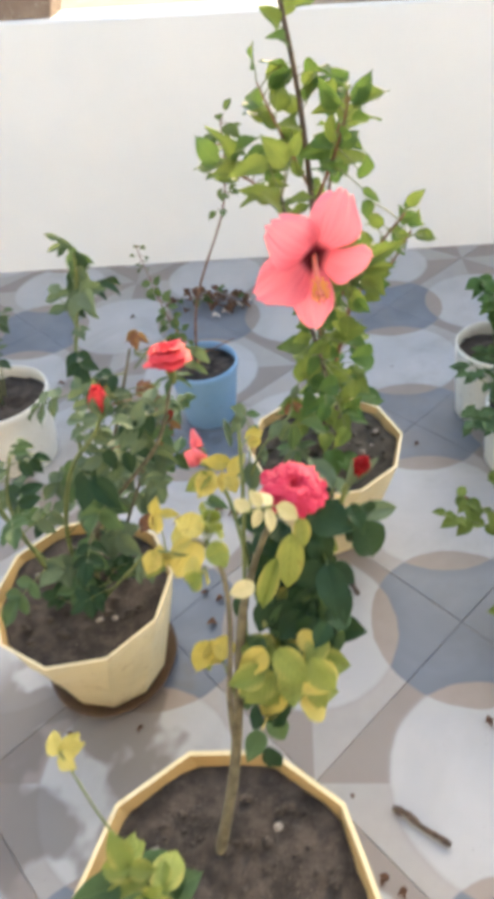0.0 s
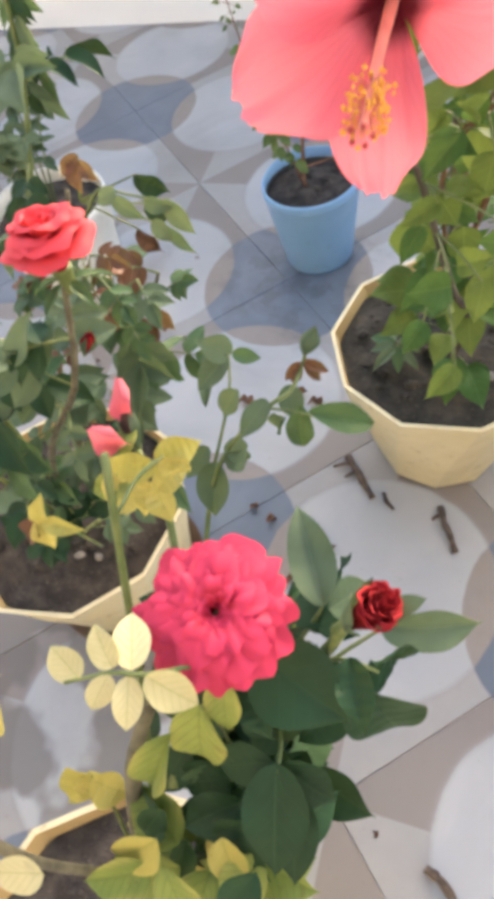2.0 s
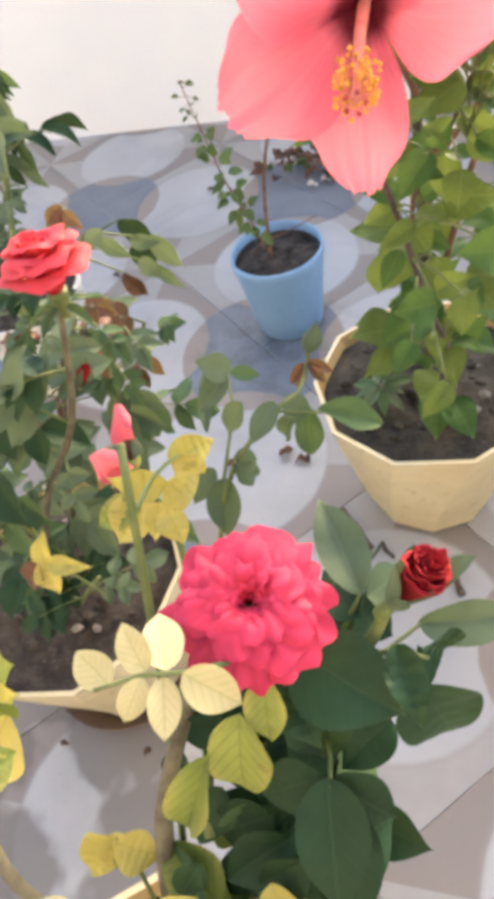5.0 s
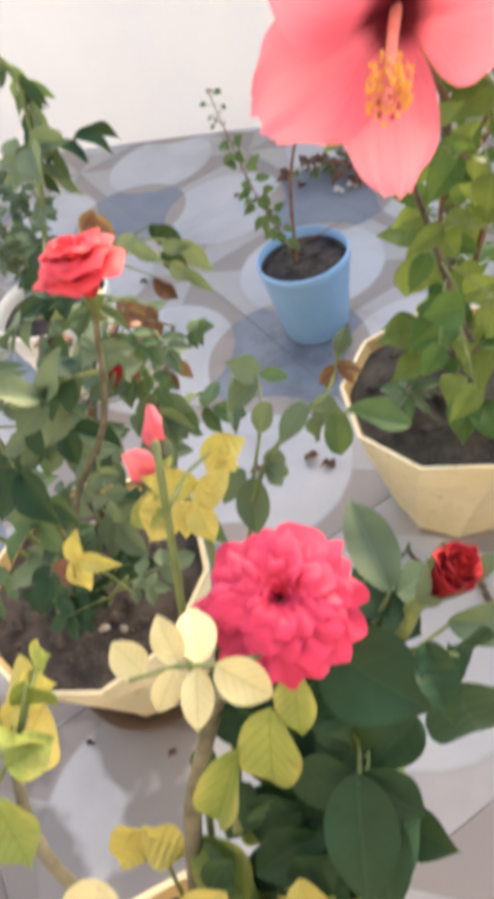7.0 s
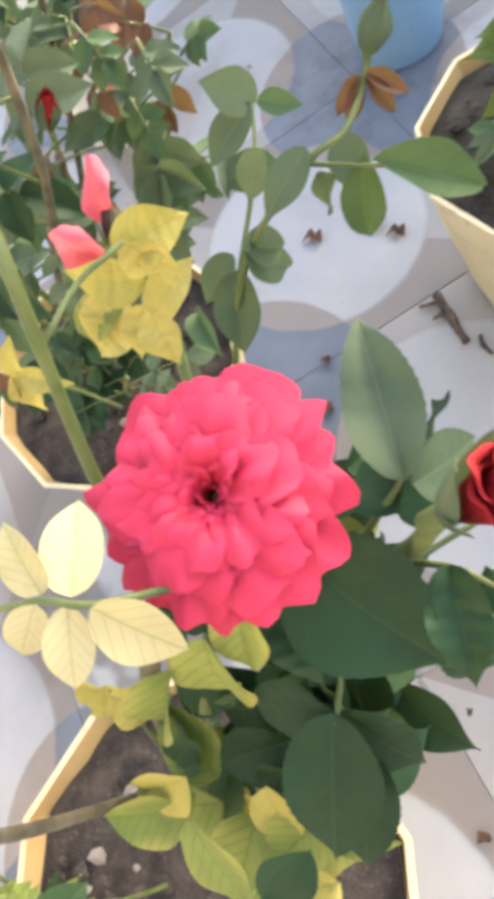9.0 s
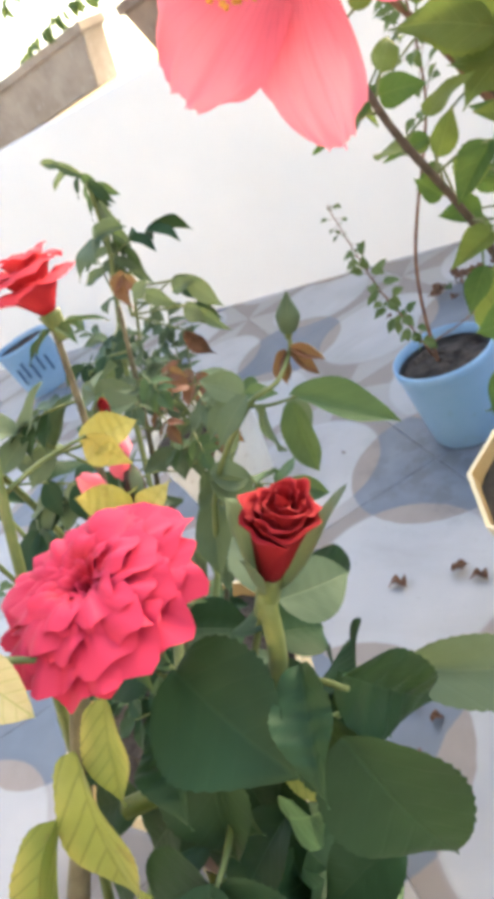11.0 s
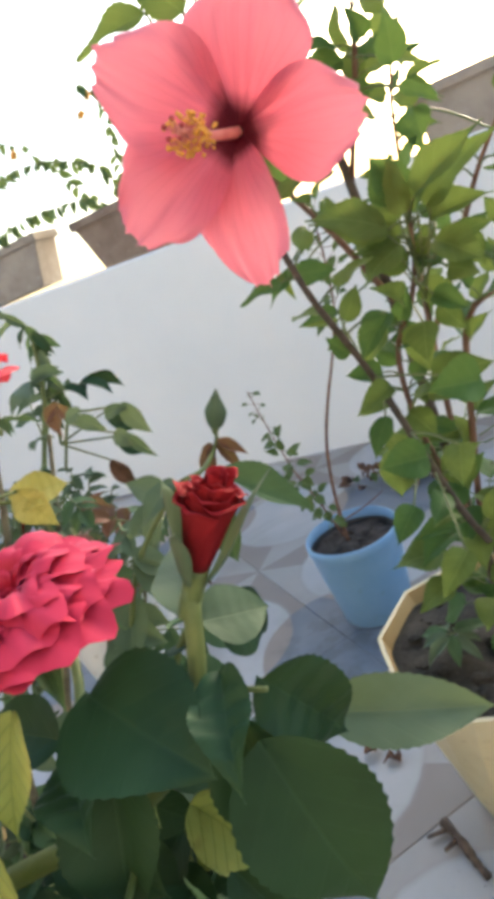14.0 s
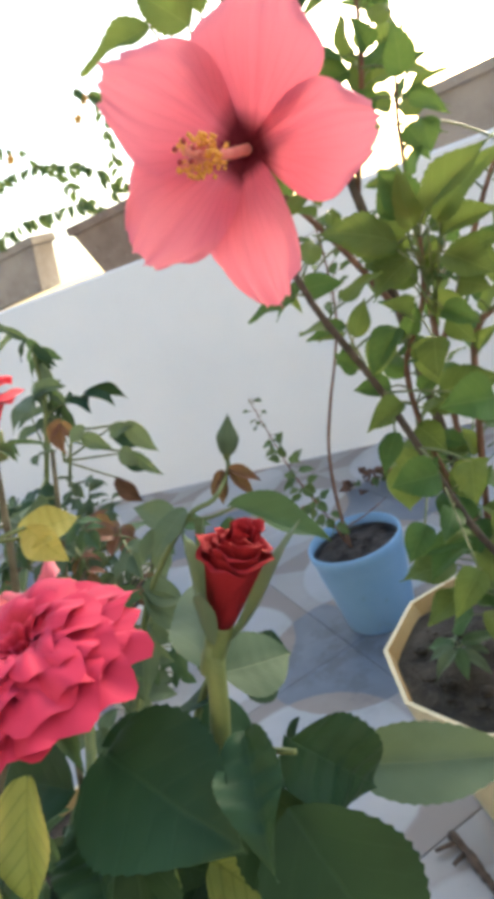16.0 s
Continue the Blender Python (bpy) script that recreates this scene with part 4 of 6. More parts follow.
def rose_near():
    t = thing("rose_bush", NEAR, "rose bush with an open pink rose and yellowing leaves", "rose bush", "rose bushes")
    rng = random.Random(31)
    st = []
    tube("trunk", ((0.206, 0.350, 0.18), (0.224, 0.378, 0.26), (0.241, 0.412, 0.34), (0.253, 0.450, 0.44), (0.262, 0.488, 0.52), (0.274, 0.516, 0.56), (0.293, 0.537, 0.604), (0.316, 0.552, 0.636)), 0.0074, 0.0024, M_STEMB, t, "grey-green woody rose stem", 9, 0.12)
    tube("cane", ((0.262, 0.45, 0.43), (0.265, 0.52, 0.55), (0.269, 0.557, 0.63), (0.268, 0.59, 0.689)), 0.0021, 0.0019, M_STEMG, t, "cut green cane", 8, 0.1)
    tube("cane", ((0.245, 0.420, 0.36), (0.248, 0.430, 0.46), (0.262, 0.441, 0.582), (0.262, 0.453, 0.645), (0.245, 0.474, 0.655), (0.230, 0.492, 0.640)), 0.0030, 0.0016, M_STEMB, t, "", 7)
    tube("cane", ((0.20, 0.31, 0.195), (0.175, 0.305, 0.30), (0.13, 0.33, 0.39), (0.075, 0.385, 0.435)), 0.0019, 0.0011, M_STEMG, t, "", 7)
    tube("cane", ((0.285, 0.485, 0.51), (0.262, 0.56, 0.52), (0.24, 0.62, 0.555), (0.215, 0.648, 0.58)), 0.003, 0.0022, M_STEMG, t, "", 7)
    tube("cane", ((0.272, 0.57, 0.52), (0.262, 0.63, 0.553), (0.275, 0.65, 0.593), (0.299, 0.668, 0.620), (0.309, 0.680, 0.622), (0.312, 0.695, 0.628), (0.3138, 0.6973, 0.6355)), 0.0017, 0.0009, M_STEMG, t, "", 7)
    tube("cane", ((0.305, 0.52, 0.575), (0.335, 0.545, 0.575), (0.358, 0.558, 0.60), (0.369, 0.564, 0.633)), 0.0034, 0.0026, M_STEMG, t, "", 8)
    rose(t, (0.317, 0.554, 0.634), (0.14, -0.12, 0.98), 1.05, M_ROSE, OPEN_ROSE, 3, "rose_flower", "open many-petalled crimson-pink rose", 0.0011)
    ragged_bud(t, (0.371, 0.565, 0.635), (0.386, 0.570, 0.660), 0.98, M_BUD_RED, "opening_bud", "half-open dark red rose bud with frayed petals")
    bud(t, (0.3140, 0.6975, 0.6360), (0.3205, 0.700, 0.6525), 0.0098, M_LEAF_GREY, "closed_bud", 5, 0.0, 5)
    # leaflets on the thin arm
    B = (
        ((0.254, 0.717, 0.596), (0.242, 0.708, 0.616), 0.018, 0), ((0.256, 0.717, 0.596), (0.273, 0.722, 0.591), 0.010, 1),
        ((0.254, 0.714, 0.597), (0.239, 0.691, 0.589), 0.016, 0), ((0.272, 0.687, 0.604), (0.260, 0.677, 0.586), 0.014, 0),
        ((0.299, 0.67, 0.624), (0.289, 0.648, 0.618), 0.013, 2), ((0.300, 0.698, 0.601), (0.306, 0.682, 0.588), 0.015, 0),
        ((0.311, 0.664, 0.621), (0.294, 0.672, 0.588), 0.012, 0), ((0.313, 0.678, 0.612), (0.312, 0.672, 0.575), 0.016, 1),
        ((0.323, 0.668, 0.622), (0.353, 0.691, 0.588), 0.016, 1), ((0.276, 0.648, 0.598), (0.283, 0.664, 0.562), 0.014, 0),
        ((0.276, 0.65, 0.60), (0.286, 0.662, 0.585), 0.015, 0), ((0.266, 0.651, 0.579), (0.268, 0.624, 0.558), 0.020, 0),
        ((0.25, 0.668, 0.563), (0.238, 0.648, 0.553), 0.015, 0), ((0.20, 0.672, 0.495), (0.233, 0.643, 0.514), 0.016, 1),
        ((0.235, 0.70, 0.56), (0.222, 0.745, 0.575), 0.009, 0),
    )
    for b, e, w, k in B:
        leaf(t, (M_LEAF_GREY, M_LEAF_MID, M_LEAF_GREY)[k], b, e, w, (0.15, -0.5, 0.85), ROSE_LEAVES, k, "leaflet")
    st += [(((0.262, 0.648, 0.57), (0.262, 0.69, 0.59), (0.254, 0.716, 0.597)), 0.0012, 0.0008), (((0.299, 0.668, 0.62), (0.31, 0.67, 0.618), (0.325, 0.667, 0.622)), 0.001, 0.0007)]
    for b, e, w in (((0.3105, 0.694, 0.629), (0.303, 0.687, 0.619), 0.0055), ((0.311, 0.694, 0.628), (0.3085, 0.689, 0.616), 0.0055), ((0.3125, 0.695, 0.629), (0.3255, 0.698, 0.619), 0.006), ((0.3125, 0.695, 0.628), (0.321, 0.695, 0.613), 0.006), ((0.311, 0.694, 0.628), (0.305, 0.690, 0.613), 0.005)):
        leaf(t, M_LEAF_RED, b, e, w, (0.1, -0.5, 0.8), ROSE_LEAVES, 1, "leaflet")
    # bleached cluster beside the rose
    Y = (
        ((0.305, 0.520, 0.652), (0.325, 0.5165, 0.6385), 0.019), ((0.297, 0.518, 0.650), (0.301, 0.499, 0.640), 0.014),
        ((0.297, 0.521, 0.650), (0.287, 0.543, 0.650), 0.018), ((0.290, 0.516, 0.652), (0.284, 0.502, 0.642), 0.013),
        ((0.290, 0.519, 0.652), (0.281, 0.530, 0.664), 0.014), ((0.280, 0.511, 0.655), (0.268, 0.518, 0.664), 0.016),
    )
    for b, e, w in Y:
        leaf(t, M_LEAF_CREAM, b, e, w * 0.86, (0.35 + rng.uniform(-0.3, 0.3), -0.35, 0.85), ROUND_LEAVES, rng.randrange(3), "leaflet", "bleached cream-yellow leaflet with green veins")
    st.append((((0.322, 0.535, 0.636), (0.305, 0.521, 0.651), (0.29, 0.517, 0.652), (0.276, 0.508, 0.656)), 0.0012, 0.0008))
    # yellow leaves, spent bloom and hip
    leaf(t, M_LEAF_YG, (0.316, 0.520, 0.612), (0.310, 0.488, 0.556), 0.027, (0.1, -0.8, 0.5), ROSE_LEAVES, 2, "leaflet")
    leaf(t, M_LEAF_YG, (0.300, 0.507, 0.592), (0.284, 0.474, 0.550), 0.020, (-0.1, -0.7, 0.6), ROSE_LEAVES, 3, "leaflet")
    leaf(t, M_LEAF_YG, (0.326, 0.532, 0.622), (0.327, 0.512, 0.600), 0.017, (0.1, -0.7, 0.6), ROSE_LEAVES, 0, "leaflet")
    for b, e, w, m in (
        ((0.245, 0.622, 0.592), (0.262, 0.635, 0.610), 0.017, M_LEAF_Y), ((0.243, 0.622, 0.592), (0.252, 0.608, 0.574), 0.017, M_LEAF_Y), ((0.238, 0.625, 0.59), (0.236, 0.606, 0.580), 0.014, M_LEAF_Y),
        ((0.225, 0.63, 0.585), (0.208, 0.605, 0.572), 0.026, M_LEAF_Y), ((0.222, 0.628, 0.585), (0.192, 0.612, 0.578), 0.020, M_LEAF_YG), ((0.215, 0.64, 0.588), (0.20, 0.665, 0.592), 0.016, M_LEAF_YG),
        ((0.158, 0.598, 0.556), (0.162, 0.603, 0.575), 0.014, M_LEAF_Y), ((0.158, 0.598, 0.556), (0.160, 0.585, 0.530), 0.016, M_LEAF_Y), ((0.160, 0.597, 0.556), (0.188, 0.597, 0.556), 0.012, M_LEAF_Y), ((0.155, 0.597, 0.554), (0.138, 0.585, 0.535), 0.016, M_DRY),
        ((0.230, 0.476, 0.497), (0.238, 0.460, 0.465), 0.030, M_LEAF_Y), ((0.228, 0.476, 0.497), (0.210, 0.460, 0.466), 0.024, M_LEAF_Y), ((0.232, 0.474, 0.495), (0.256, 0.470, 0.488), 0.024, M_LEAF_Y), ((0.226, 0.470, 0.485), (0.219, 0.460, 0.452), 0.010, M_LEAF_YG),
    ):
        leaf(t, m, b, e, w, (0.2, -0.5, 0.8), CRINKLED, rng.randrange(4), "leaflet")
    for b, e, w, m in (
        ((0.233, 0.498, 0.634), (0.208, 0.478, 0.600), 0.032, M_LEAF_Y), ((0.230, 0.499, 0.636), (0.203, 0.506, 0.628), 0.028, M_LEAF_Y),
        ((0.288, 0.447, 0.634), (0.267, 0.440, 0.632), 0.015, M_LEAF_CREAM),
    ):
        leaf(t, m, b, e, w, (0.2, -0.5, 0.8), ROUND_LEAVES, rng.randrange(4), "leaflet")
    st += [(((0.150, 0.62, 0.46), (0.156, 0.61, 0.51), (0.158, 0.598, 0.556)), 0.0012, 0.0009), (((0.25, 0.445, 0.44), (0.24, 0.465, 0.475), (0.230, 0.476, 0.496)), 0.0014, 0.001)]
    for x, y, z, n in ((0.205, 0.490, 0.624, 6), (0.248, 0.466, 0.680, 4), (0.250, 0.435, 0.664, 4), (0.244, 0.496, 0.672, 3)):  # yellow-green leaves on the near shoot
        for i in range(n):
            p = Vector((x + rng.uniform(-0.009, 0.009), y + rng.uniform(-0.008, 0.008), z + rng.uniform(-0.010, 0.012)))
            d = Vector((rng.uniform(-1, 0.5), rng.uniform(-0.8, 0.6), rng.uniform(-1, 0.1))).normalized()
            s = rng.uniform(0.019, 0.029)
            leaf(t, rng.choice((M_LEAF_Y, M_LEAF_YG, M_LEAF_YG)), p, p + d * s, s * 0.78, (0.2, -0.5, 0.8), CRINKLED, rng.randrange(4), "leaflet")
            st.append(((Vector((0.250, 0.463, 0.650)).lerp(Vector((x, y, z)), 0.5), p), 0.0009, 0.0007))
    leaf(t, M_LEAF_Y, (0.244, 0.628, 0.603), (0.222, 0.616, 0.618), 0.018, (0.3, -0.7, 0.5), CRINKLED, 3, "leaflet")
    bud(t, (0.212, 0.652, 0.578), (0.202, 0.668, 0.592), 0.013, M_HIP, "rose_hip", 4, 0.9, 8)
    for b, e, w in (((0.205, 0.662, 0.587), (0.200, 0.670, 0.612), 0.014), ((0.212, 0.645, 0.590), (0.207, 0.633, 0.610), 0.018), ((0.208, 0.642, 0.590), (0.199, 0.636, 0.607), 0.016)):
        obj("petal", ROSE_PETALS[0], M_PINK, t, "faded pink petal left on a spent rose", leaf_matrix(b, e, w, (0.2, -0.8, 0.4)))
    for b, e, w in (((0.269, 0.611, 0.651), (0.288, 0.623, 0.652), 0.016), ((0.274, 0.611, 0.655), (0.282, 0.612, 0.636), 0.014)):
        leaf(t, M_LEAF_Y, b, e, w, (0.1, -0.7, 0.6), CRINKLED, 0, "leaflet")
        st.append((((0.268, 0.576, 0.660), (0.268, 0.595, 0.658), b), 0.0010, 0.0008))
    # dark leaves round the rose
    K = (
        ((0.348, 0.510, 0.576), (0.358, 0.464, 0.563), 0.030, 2, M_LEAF_DARK),
        ((0.346, 0.511, 0.574), (0.317, 0.499, 0.561), 0.026, 0, M_LEAF_DARK), ((0.350, 0.512, 0.575), (0.376, 0.502, 0.560), 0.026, 0, M_LEAF_DARK),
        ((0.357, 0.503, 0.562), (0.366, 0.464, 0.552), 0.022, 2, M_LEAF_DARK), ((0.355, 0.575, 0.617), (0.330, 0.618, 0.625), 0.0215, 0, M_LEAF_GREY),
        ((0.356, 0.568, 0.612), (0.340, 0.587, 0.602), 0.022, 1, M_LEAF_DARK), ((0.358, 0.575, 0.615), (0.372, 0.594, 0.606), 0.020, 0, M_LEAF_GREY),
        ((0.378, 0.586, 0.570), (0.428, 0.602, 0.557), 0.022, 0, M_LEAF_GREY), ((0.354, 0.590, 0.610), (0.357, 0.611, 0.580), 0.022, 0, M_LEAF_DARK),
        ((0.382, 0.548, 0.596), (0.401, 0.535, 0.548), 0.038, 2, M_LEAF_DARK), ((0.372, 0.553, 0.600), (0.378, 0.545, 0.562), 0.024, 3, M_LEAF_DARK),
        ((0.366, 0.577, 0.575), (0.345, 0.60, 0.56), 0.026, 1, M_LEAF_DARK), ((0.338, 0.54, 0.598), (0.345, 0.515, 0.565), 0.028, 3, M_LEAF_DARK),
    )
    leaf(t, M_LEAF_DARK, (0.334, 0.550, 0.612), (0.377, 0.531, 0.606), 0.039, (0.5, -0.5, 0.7), ROSE_LEAVES, 0, "leaflet", "large dark green leaflet with a yellowed tip")
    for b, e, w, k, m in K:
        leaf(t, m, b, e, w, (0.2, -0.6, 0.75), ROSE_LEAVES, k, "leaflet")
    for b, e, w in (((0.372, 0.557, 0.610), (0.384, 0.529, 0.606), 0.016), ((0.330, 0.538, 0.600), (0.345, 0.516, 0.600), 0.020)):
        leaf(t, M_LEAF_DARK, b, e, w, (0.2, -0.6, 0.75), CRINKLED, 1, "leaflet")
    leaf(t, M_LEAF_DARK, (0.381, 0.560, 0.606), (0.396, 0.570, 0.574), 0.026, (0.2, -0.6, 0.75), CRINKLED, 0, "leaflet")
    st += [(((0.352, 0.556, 0.59), (0.37, 0.558, 0.603), (0.384, 0.556, 0.606)), 0.0013, 0.0008), (((0.33, 0.545, 0.57), (0.345, 0.525, 0.575), (0.349, 0.508, 0.575)), 0.0013, 0.0009), (((0.352, 0.556, 0.57), (0.366, 0.572, 0.57), (0.38, 0.587, 0.57)), 0.0013, 0.0009), (((0.34, 0.555, 0.585), (0.352, 0.568, 0.61), (0.356, 0.577, 0.616)), 0.0013, 0.0009)]
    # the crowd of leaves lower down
    for i in range(44):  # fill leaves under the big leaves, coloured dark to stand for deep shade
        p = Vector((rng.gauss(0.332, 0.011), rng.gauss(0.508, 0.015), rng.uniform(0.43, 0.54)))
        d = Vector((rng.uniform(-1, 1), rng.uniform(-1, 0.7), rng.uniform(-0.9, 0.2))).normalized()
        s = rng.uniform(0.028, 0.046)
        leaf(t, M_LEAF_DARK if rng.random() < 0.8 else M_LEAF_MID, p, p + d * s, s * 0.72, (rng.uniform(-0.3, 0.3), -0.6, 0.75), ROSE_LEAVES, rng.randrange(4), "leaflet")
    for i in range(54):  # thick leaves below the bloom, all in dark green to deepen the shade
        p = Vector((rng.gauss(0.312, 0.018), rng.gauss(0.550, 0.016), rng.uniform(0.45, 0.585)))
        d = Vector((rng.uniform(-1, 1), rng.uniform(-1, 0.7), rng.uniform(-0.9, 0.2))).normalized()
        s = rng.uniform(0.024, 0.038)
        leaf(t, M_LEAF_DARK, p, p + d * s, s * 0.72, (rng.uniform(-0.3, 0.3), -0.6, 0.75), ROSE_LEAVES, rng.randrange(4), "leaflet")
    for i in range(26):  # leaves behind the trunk, under the bloom; mostly dark green for their shade
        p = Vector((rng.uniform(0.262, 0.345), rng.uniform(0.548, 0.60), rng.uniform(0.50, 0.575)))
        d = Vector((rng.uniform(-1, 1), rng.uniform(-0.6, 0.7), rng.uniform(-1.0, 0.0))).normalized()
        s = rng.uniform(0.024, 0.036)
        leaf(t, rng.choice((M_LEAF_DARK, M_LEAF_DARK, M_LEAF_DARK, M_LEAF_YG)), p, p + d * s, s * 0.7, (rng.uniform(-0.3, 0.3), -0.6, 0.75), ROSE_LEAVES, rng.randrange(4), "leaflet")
    for i in range(26):  # yellow-green leaves round the trunk
        p = Vector((rng.gauss(0.305, 0.018), rng.gauss(0.460, 0.016), rng.uniform(0.44, 0.53)))
        d = Vector((rng.uniform(-1, 1), rng.uniform(-1, 0.5), rng.uniform(-0.8, 0.2))).normalized()
        s = rng.uniform(0.030, 0.044)
        leaf(t, M_LEAF_YG if rng.random() < 0.75 else M_LEAF_Y, p, p + d * s, s * 0.75, (rng.uniform(-0.3, 0.3), -0.5, 0.8), ROSE_LEAVES, rng.randrange(4), "leaflet")
    for i in range(60):
        f = rng.random()
        c = Vector((0.20, 0.37, 0.24)).lerp(Vector((0.335, 0.50, 0.54)), 0.55 + 0.45 * f)
        right = rng.random() < 0.55
        c += Vector((rng.uniform(-0.005, 0.02) if right else rng.uniform(-0.04, 0.02), rng.uniform(-0.035, 0.05), rng.uniform(-0.05, 0.015)))
        d = Vector((rng.uniform(-0.8, 0.5) if right else rng.uniform(-0.9, 0.5), rng.uniform(-0.9, 0.5), rng.uniform(-1.0, 0.1))).normalized()
        s = rng.uniform(0.024, 0.040)
        m = (M_LEAF_DARK if rng.random() < 0.65 else M_LEAF_MID) if right else rng.choice((M_LEAF_YG, M_LEAF_YG, M_LEAF_Y, M_LEAF_MID))
        leaf(t, m, c, c + d * s, s * 0.68, (rng.uniform(-0.3, 0.3), -0.7, 0.7), ROSE_LEAVES, rng.randrange(4), "leaflet")
    for c in ((0.075, 0.385, 0.43), (0.165, 0.295, 0.36), (0.155, 0.30, 0.39), (0.175, 0.29, 0.33), (0.145, 0.29, 0.37), (0.185, 0.285, 0.37), (0.18, 0.275, 0.39)):
        for i in range(6):
            d = Vector((rng.uniform(-1, 1), rng.uniform(-1, 1), rng.uniform(-0.5, 0.4))).normalized()
            s = rng.uniform(0.018, 0.03) if c[2] > 0.42 else rng.uniform(0.028, 0.05)
            leaf(t, M_LEAF_Y if c[2] > 0.42 else rng.choice((M_LEAF_YG, M_LEAF_YG, M_LEAF_MID)), c, Vector(c) + d * s, s * 0.7, (0, -0.5, 0.8), ROSE_LEAVES, rng.randrange(4), "leaflet")
    tubes("leaf_stalk", st, M_STEMG, t)
    return t


rose_near()


def rose_left():
    t = thing("rose_bush", LEFT, "bushy rose with grey-green leaves and a red cupped bloom", "rose bush", "rose bushes")
    rng = random.Random(77)
    st = []
    canes = (
        ((-0.05, 0.73, 0.19), (-0.02, 0.72, 0.32), (0.06, 0.70, 0.46), (0.15, 0.685, 0.58), (0.183, 0.695, 0.672)),
        ((-0.06, 0.74, 0.19), (-0.04, 0.73, 0.36), (0.02, 0.70, 0.52), (0.09, 0.66, 0.62), (0.115, 0.645, 0.665)),
        ((-0.04, 0.75, 0.19), (-0.03, 0.80, 0.36), (-0.02, 0.87, 0.52), (0.0, 0.93, 0.64), (0.010, 0.945, 0.705)),
        ((-0.045, 0.755, 0.19), (0.0, 0.77, 0.36), (0.06, 0.80, 0.52), (0.10, 0.815, 0.63)),
        ((-0.07, 0.73, 0.19), (-0.12, 0.74, 0.34), (-0.15, 0.75, 0.48), (-0.16, 0.76, 0.60)),
        ((-0.06, 0.72, 0.19), (-0.08, 0.70, 0.34), (-0.07, 0.68, 0.48), (-0.03, 0.67, 0.58)),
        ((-0.03, 0.75, 0.19), (0.03, 0.79, 0.32), (0.08, 0.83, 0.43), (0.12, 0.85, 0.52)),
        ((-0.08, 0.75, 0.19), (-0.17, 0.79, 0.32), (-0.24, 0.82, 0.45)),
        ((-0.04, 0.71, 0.19), (0.03, 0.68, 0.30), (0.10, 0.66, 0.40)),
    )
    for i, c in enumerate(canes):
        tube("cane", c, 0.0042 - 0.0002 * i, 0.0018, M_STEMG if i % 3 else M_STEMB, t, "", 7, 0.08)
        path = spline(c, 6)
        for j in range(5, len(path)):
            if rng.random() < 0.50:
                continue
            d = Vector((rng.uniform(-1, 1), rng.uniform(-1, 1), rng.uniform(-0.2, 0.7)))
            f = j / len(path)
            m = rng.choice((M_LEAF_GREY, M_LEAF_MID, M_LEAF_GREY, M_LEAF_GREY, M_LEAF_DARK)) if f < 0.92 else rng.choice((M_LEAF_GREY, M_LEAF_GREY, M_LEAF_RED))
            top = f > 0.8
            if i in (2, 3) and f > 0.85:
                continue
            if 0.55 < f < 0.9 and rng.random() < 0.45:
                e = Vector((rng.uniform(-1, 1), rng.uniform(-1, 1), rng.uniform(-0.3, 0.5)))
                compound(t, st, path[j], e, rng.uniform(0.025, 0.045), rng.choice((M_LEAF_GREY, M_LEAF_MID)), rng, 2, rng.uniform(0.014, 0.022))
            compound(t, st, path[j], d, rng.uniform(0.03, 0.045) if top else rng.uniform(0.04, 0.065), m, rng, 2, rng.uniform(0.022, 0.030) if top else rng.uniform(0.028, 0.042))
    for i in range(9):  # low dark growth over the soil
        a = rng.random() * 6.283
        p = Vector((-0.04 + 0.06 * math.cos(a), 0.735 + 0.06 * math.sin(a), rng.uniform(0.23, 0.30)))
        compound(t, st, p, Vector((rng.uniform(-0.6, 1), rng.uniform(-1, 0.6), 0.5)), 0.04, M_LEAF_DARK, rng, 2, 0.027)
    for b, e, w in (((0.172, 0.8, 0.635), (0.195, 0.79, 0.641), 0.011), ((0.188, 0.8, 0.639), (0.206, 0.79, 0.618), 0.014), ((0.173, 0.8, 0.621), (0.188, 0.79, 0.613), 0.013), ((0.181, 0.8, 0.618), (0.202, 0.79, 0.601), 0.009), ((0.153, 0.8, 0.645), (0.140, 0.79, 0.640), 0.012), ((0.148, 0.8, 0.638), (0.171, 0.79, 0.630), 0.012)):
        leaf(t, M_LEAF_GREY, b, e, w, (0, -0.8, 0.5), ROSE_LEAVES, 2, "leaflet")
    st += [(((0.10, 0.815, 0.60), (0.135, 0.805, 0.64), (0.16, 0.80, 0.642), (0.190, 0.80, 0.638)), 0.0013, 0.0008), (((0.135, 0.805, 0.635), (0.16, 0.80, 0.626), (0.183, 0.80, 0.618)), 0.0011, 0.0007)]
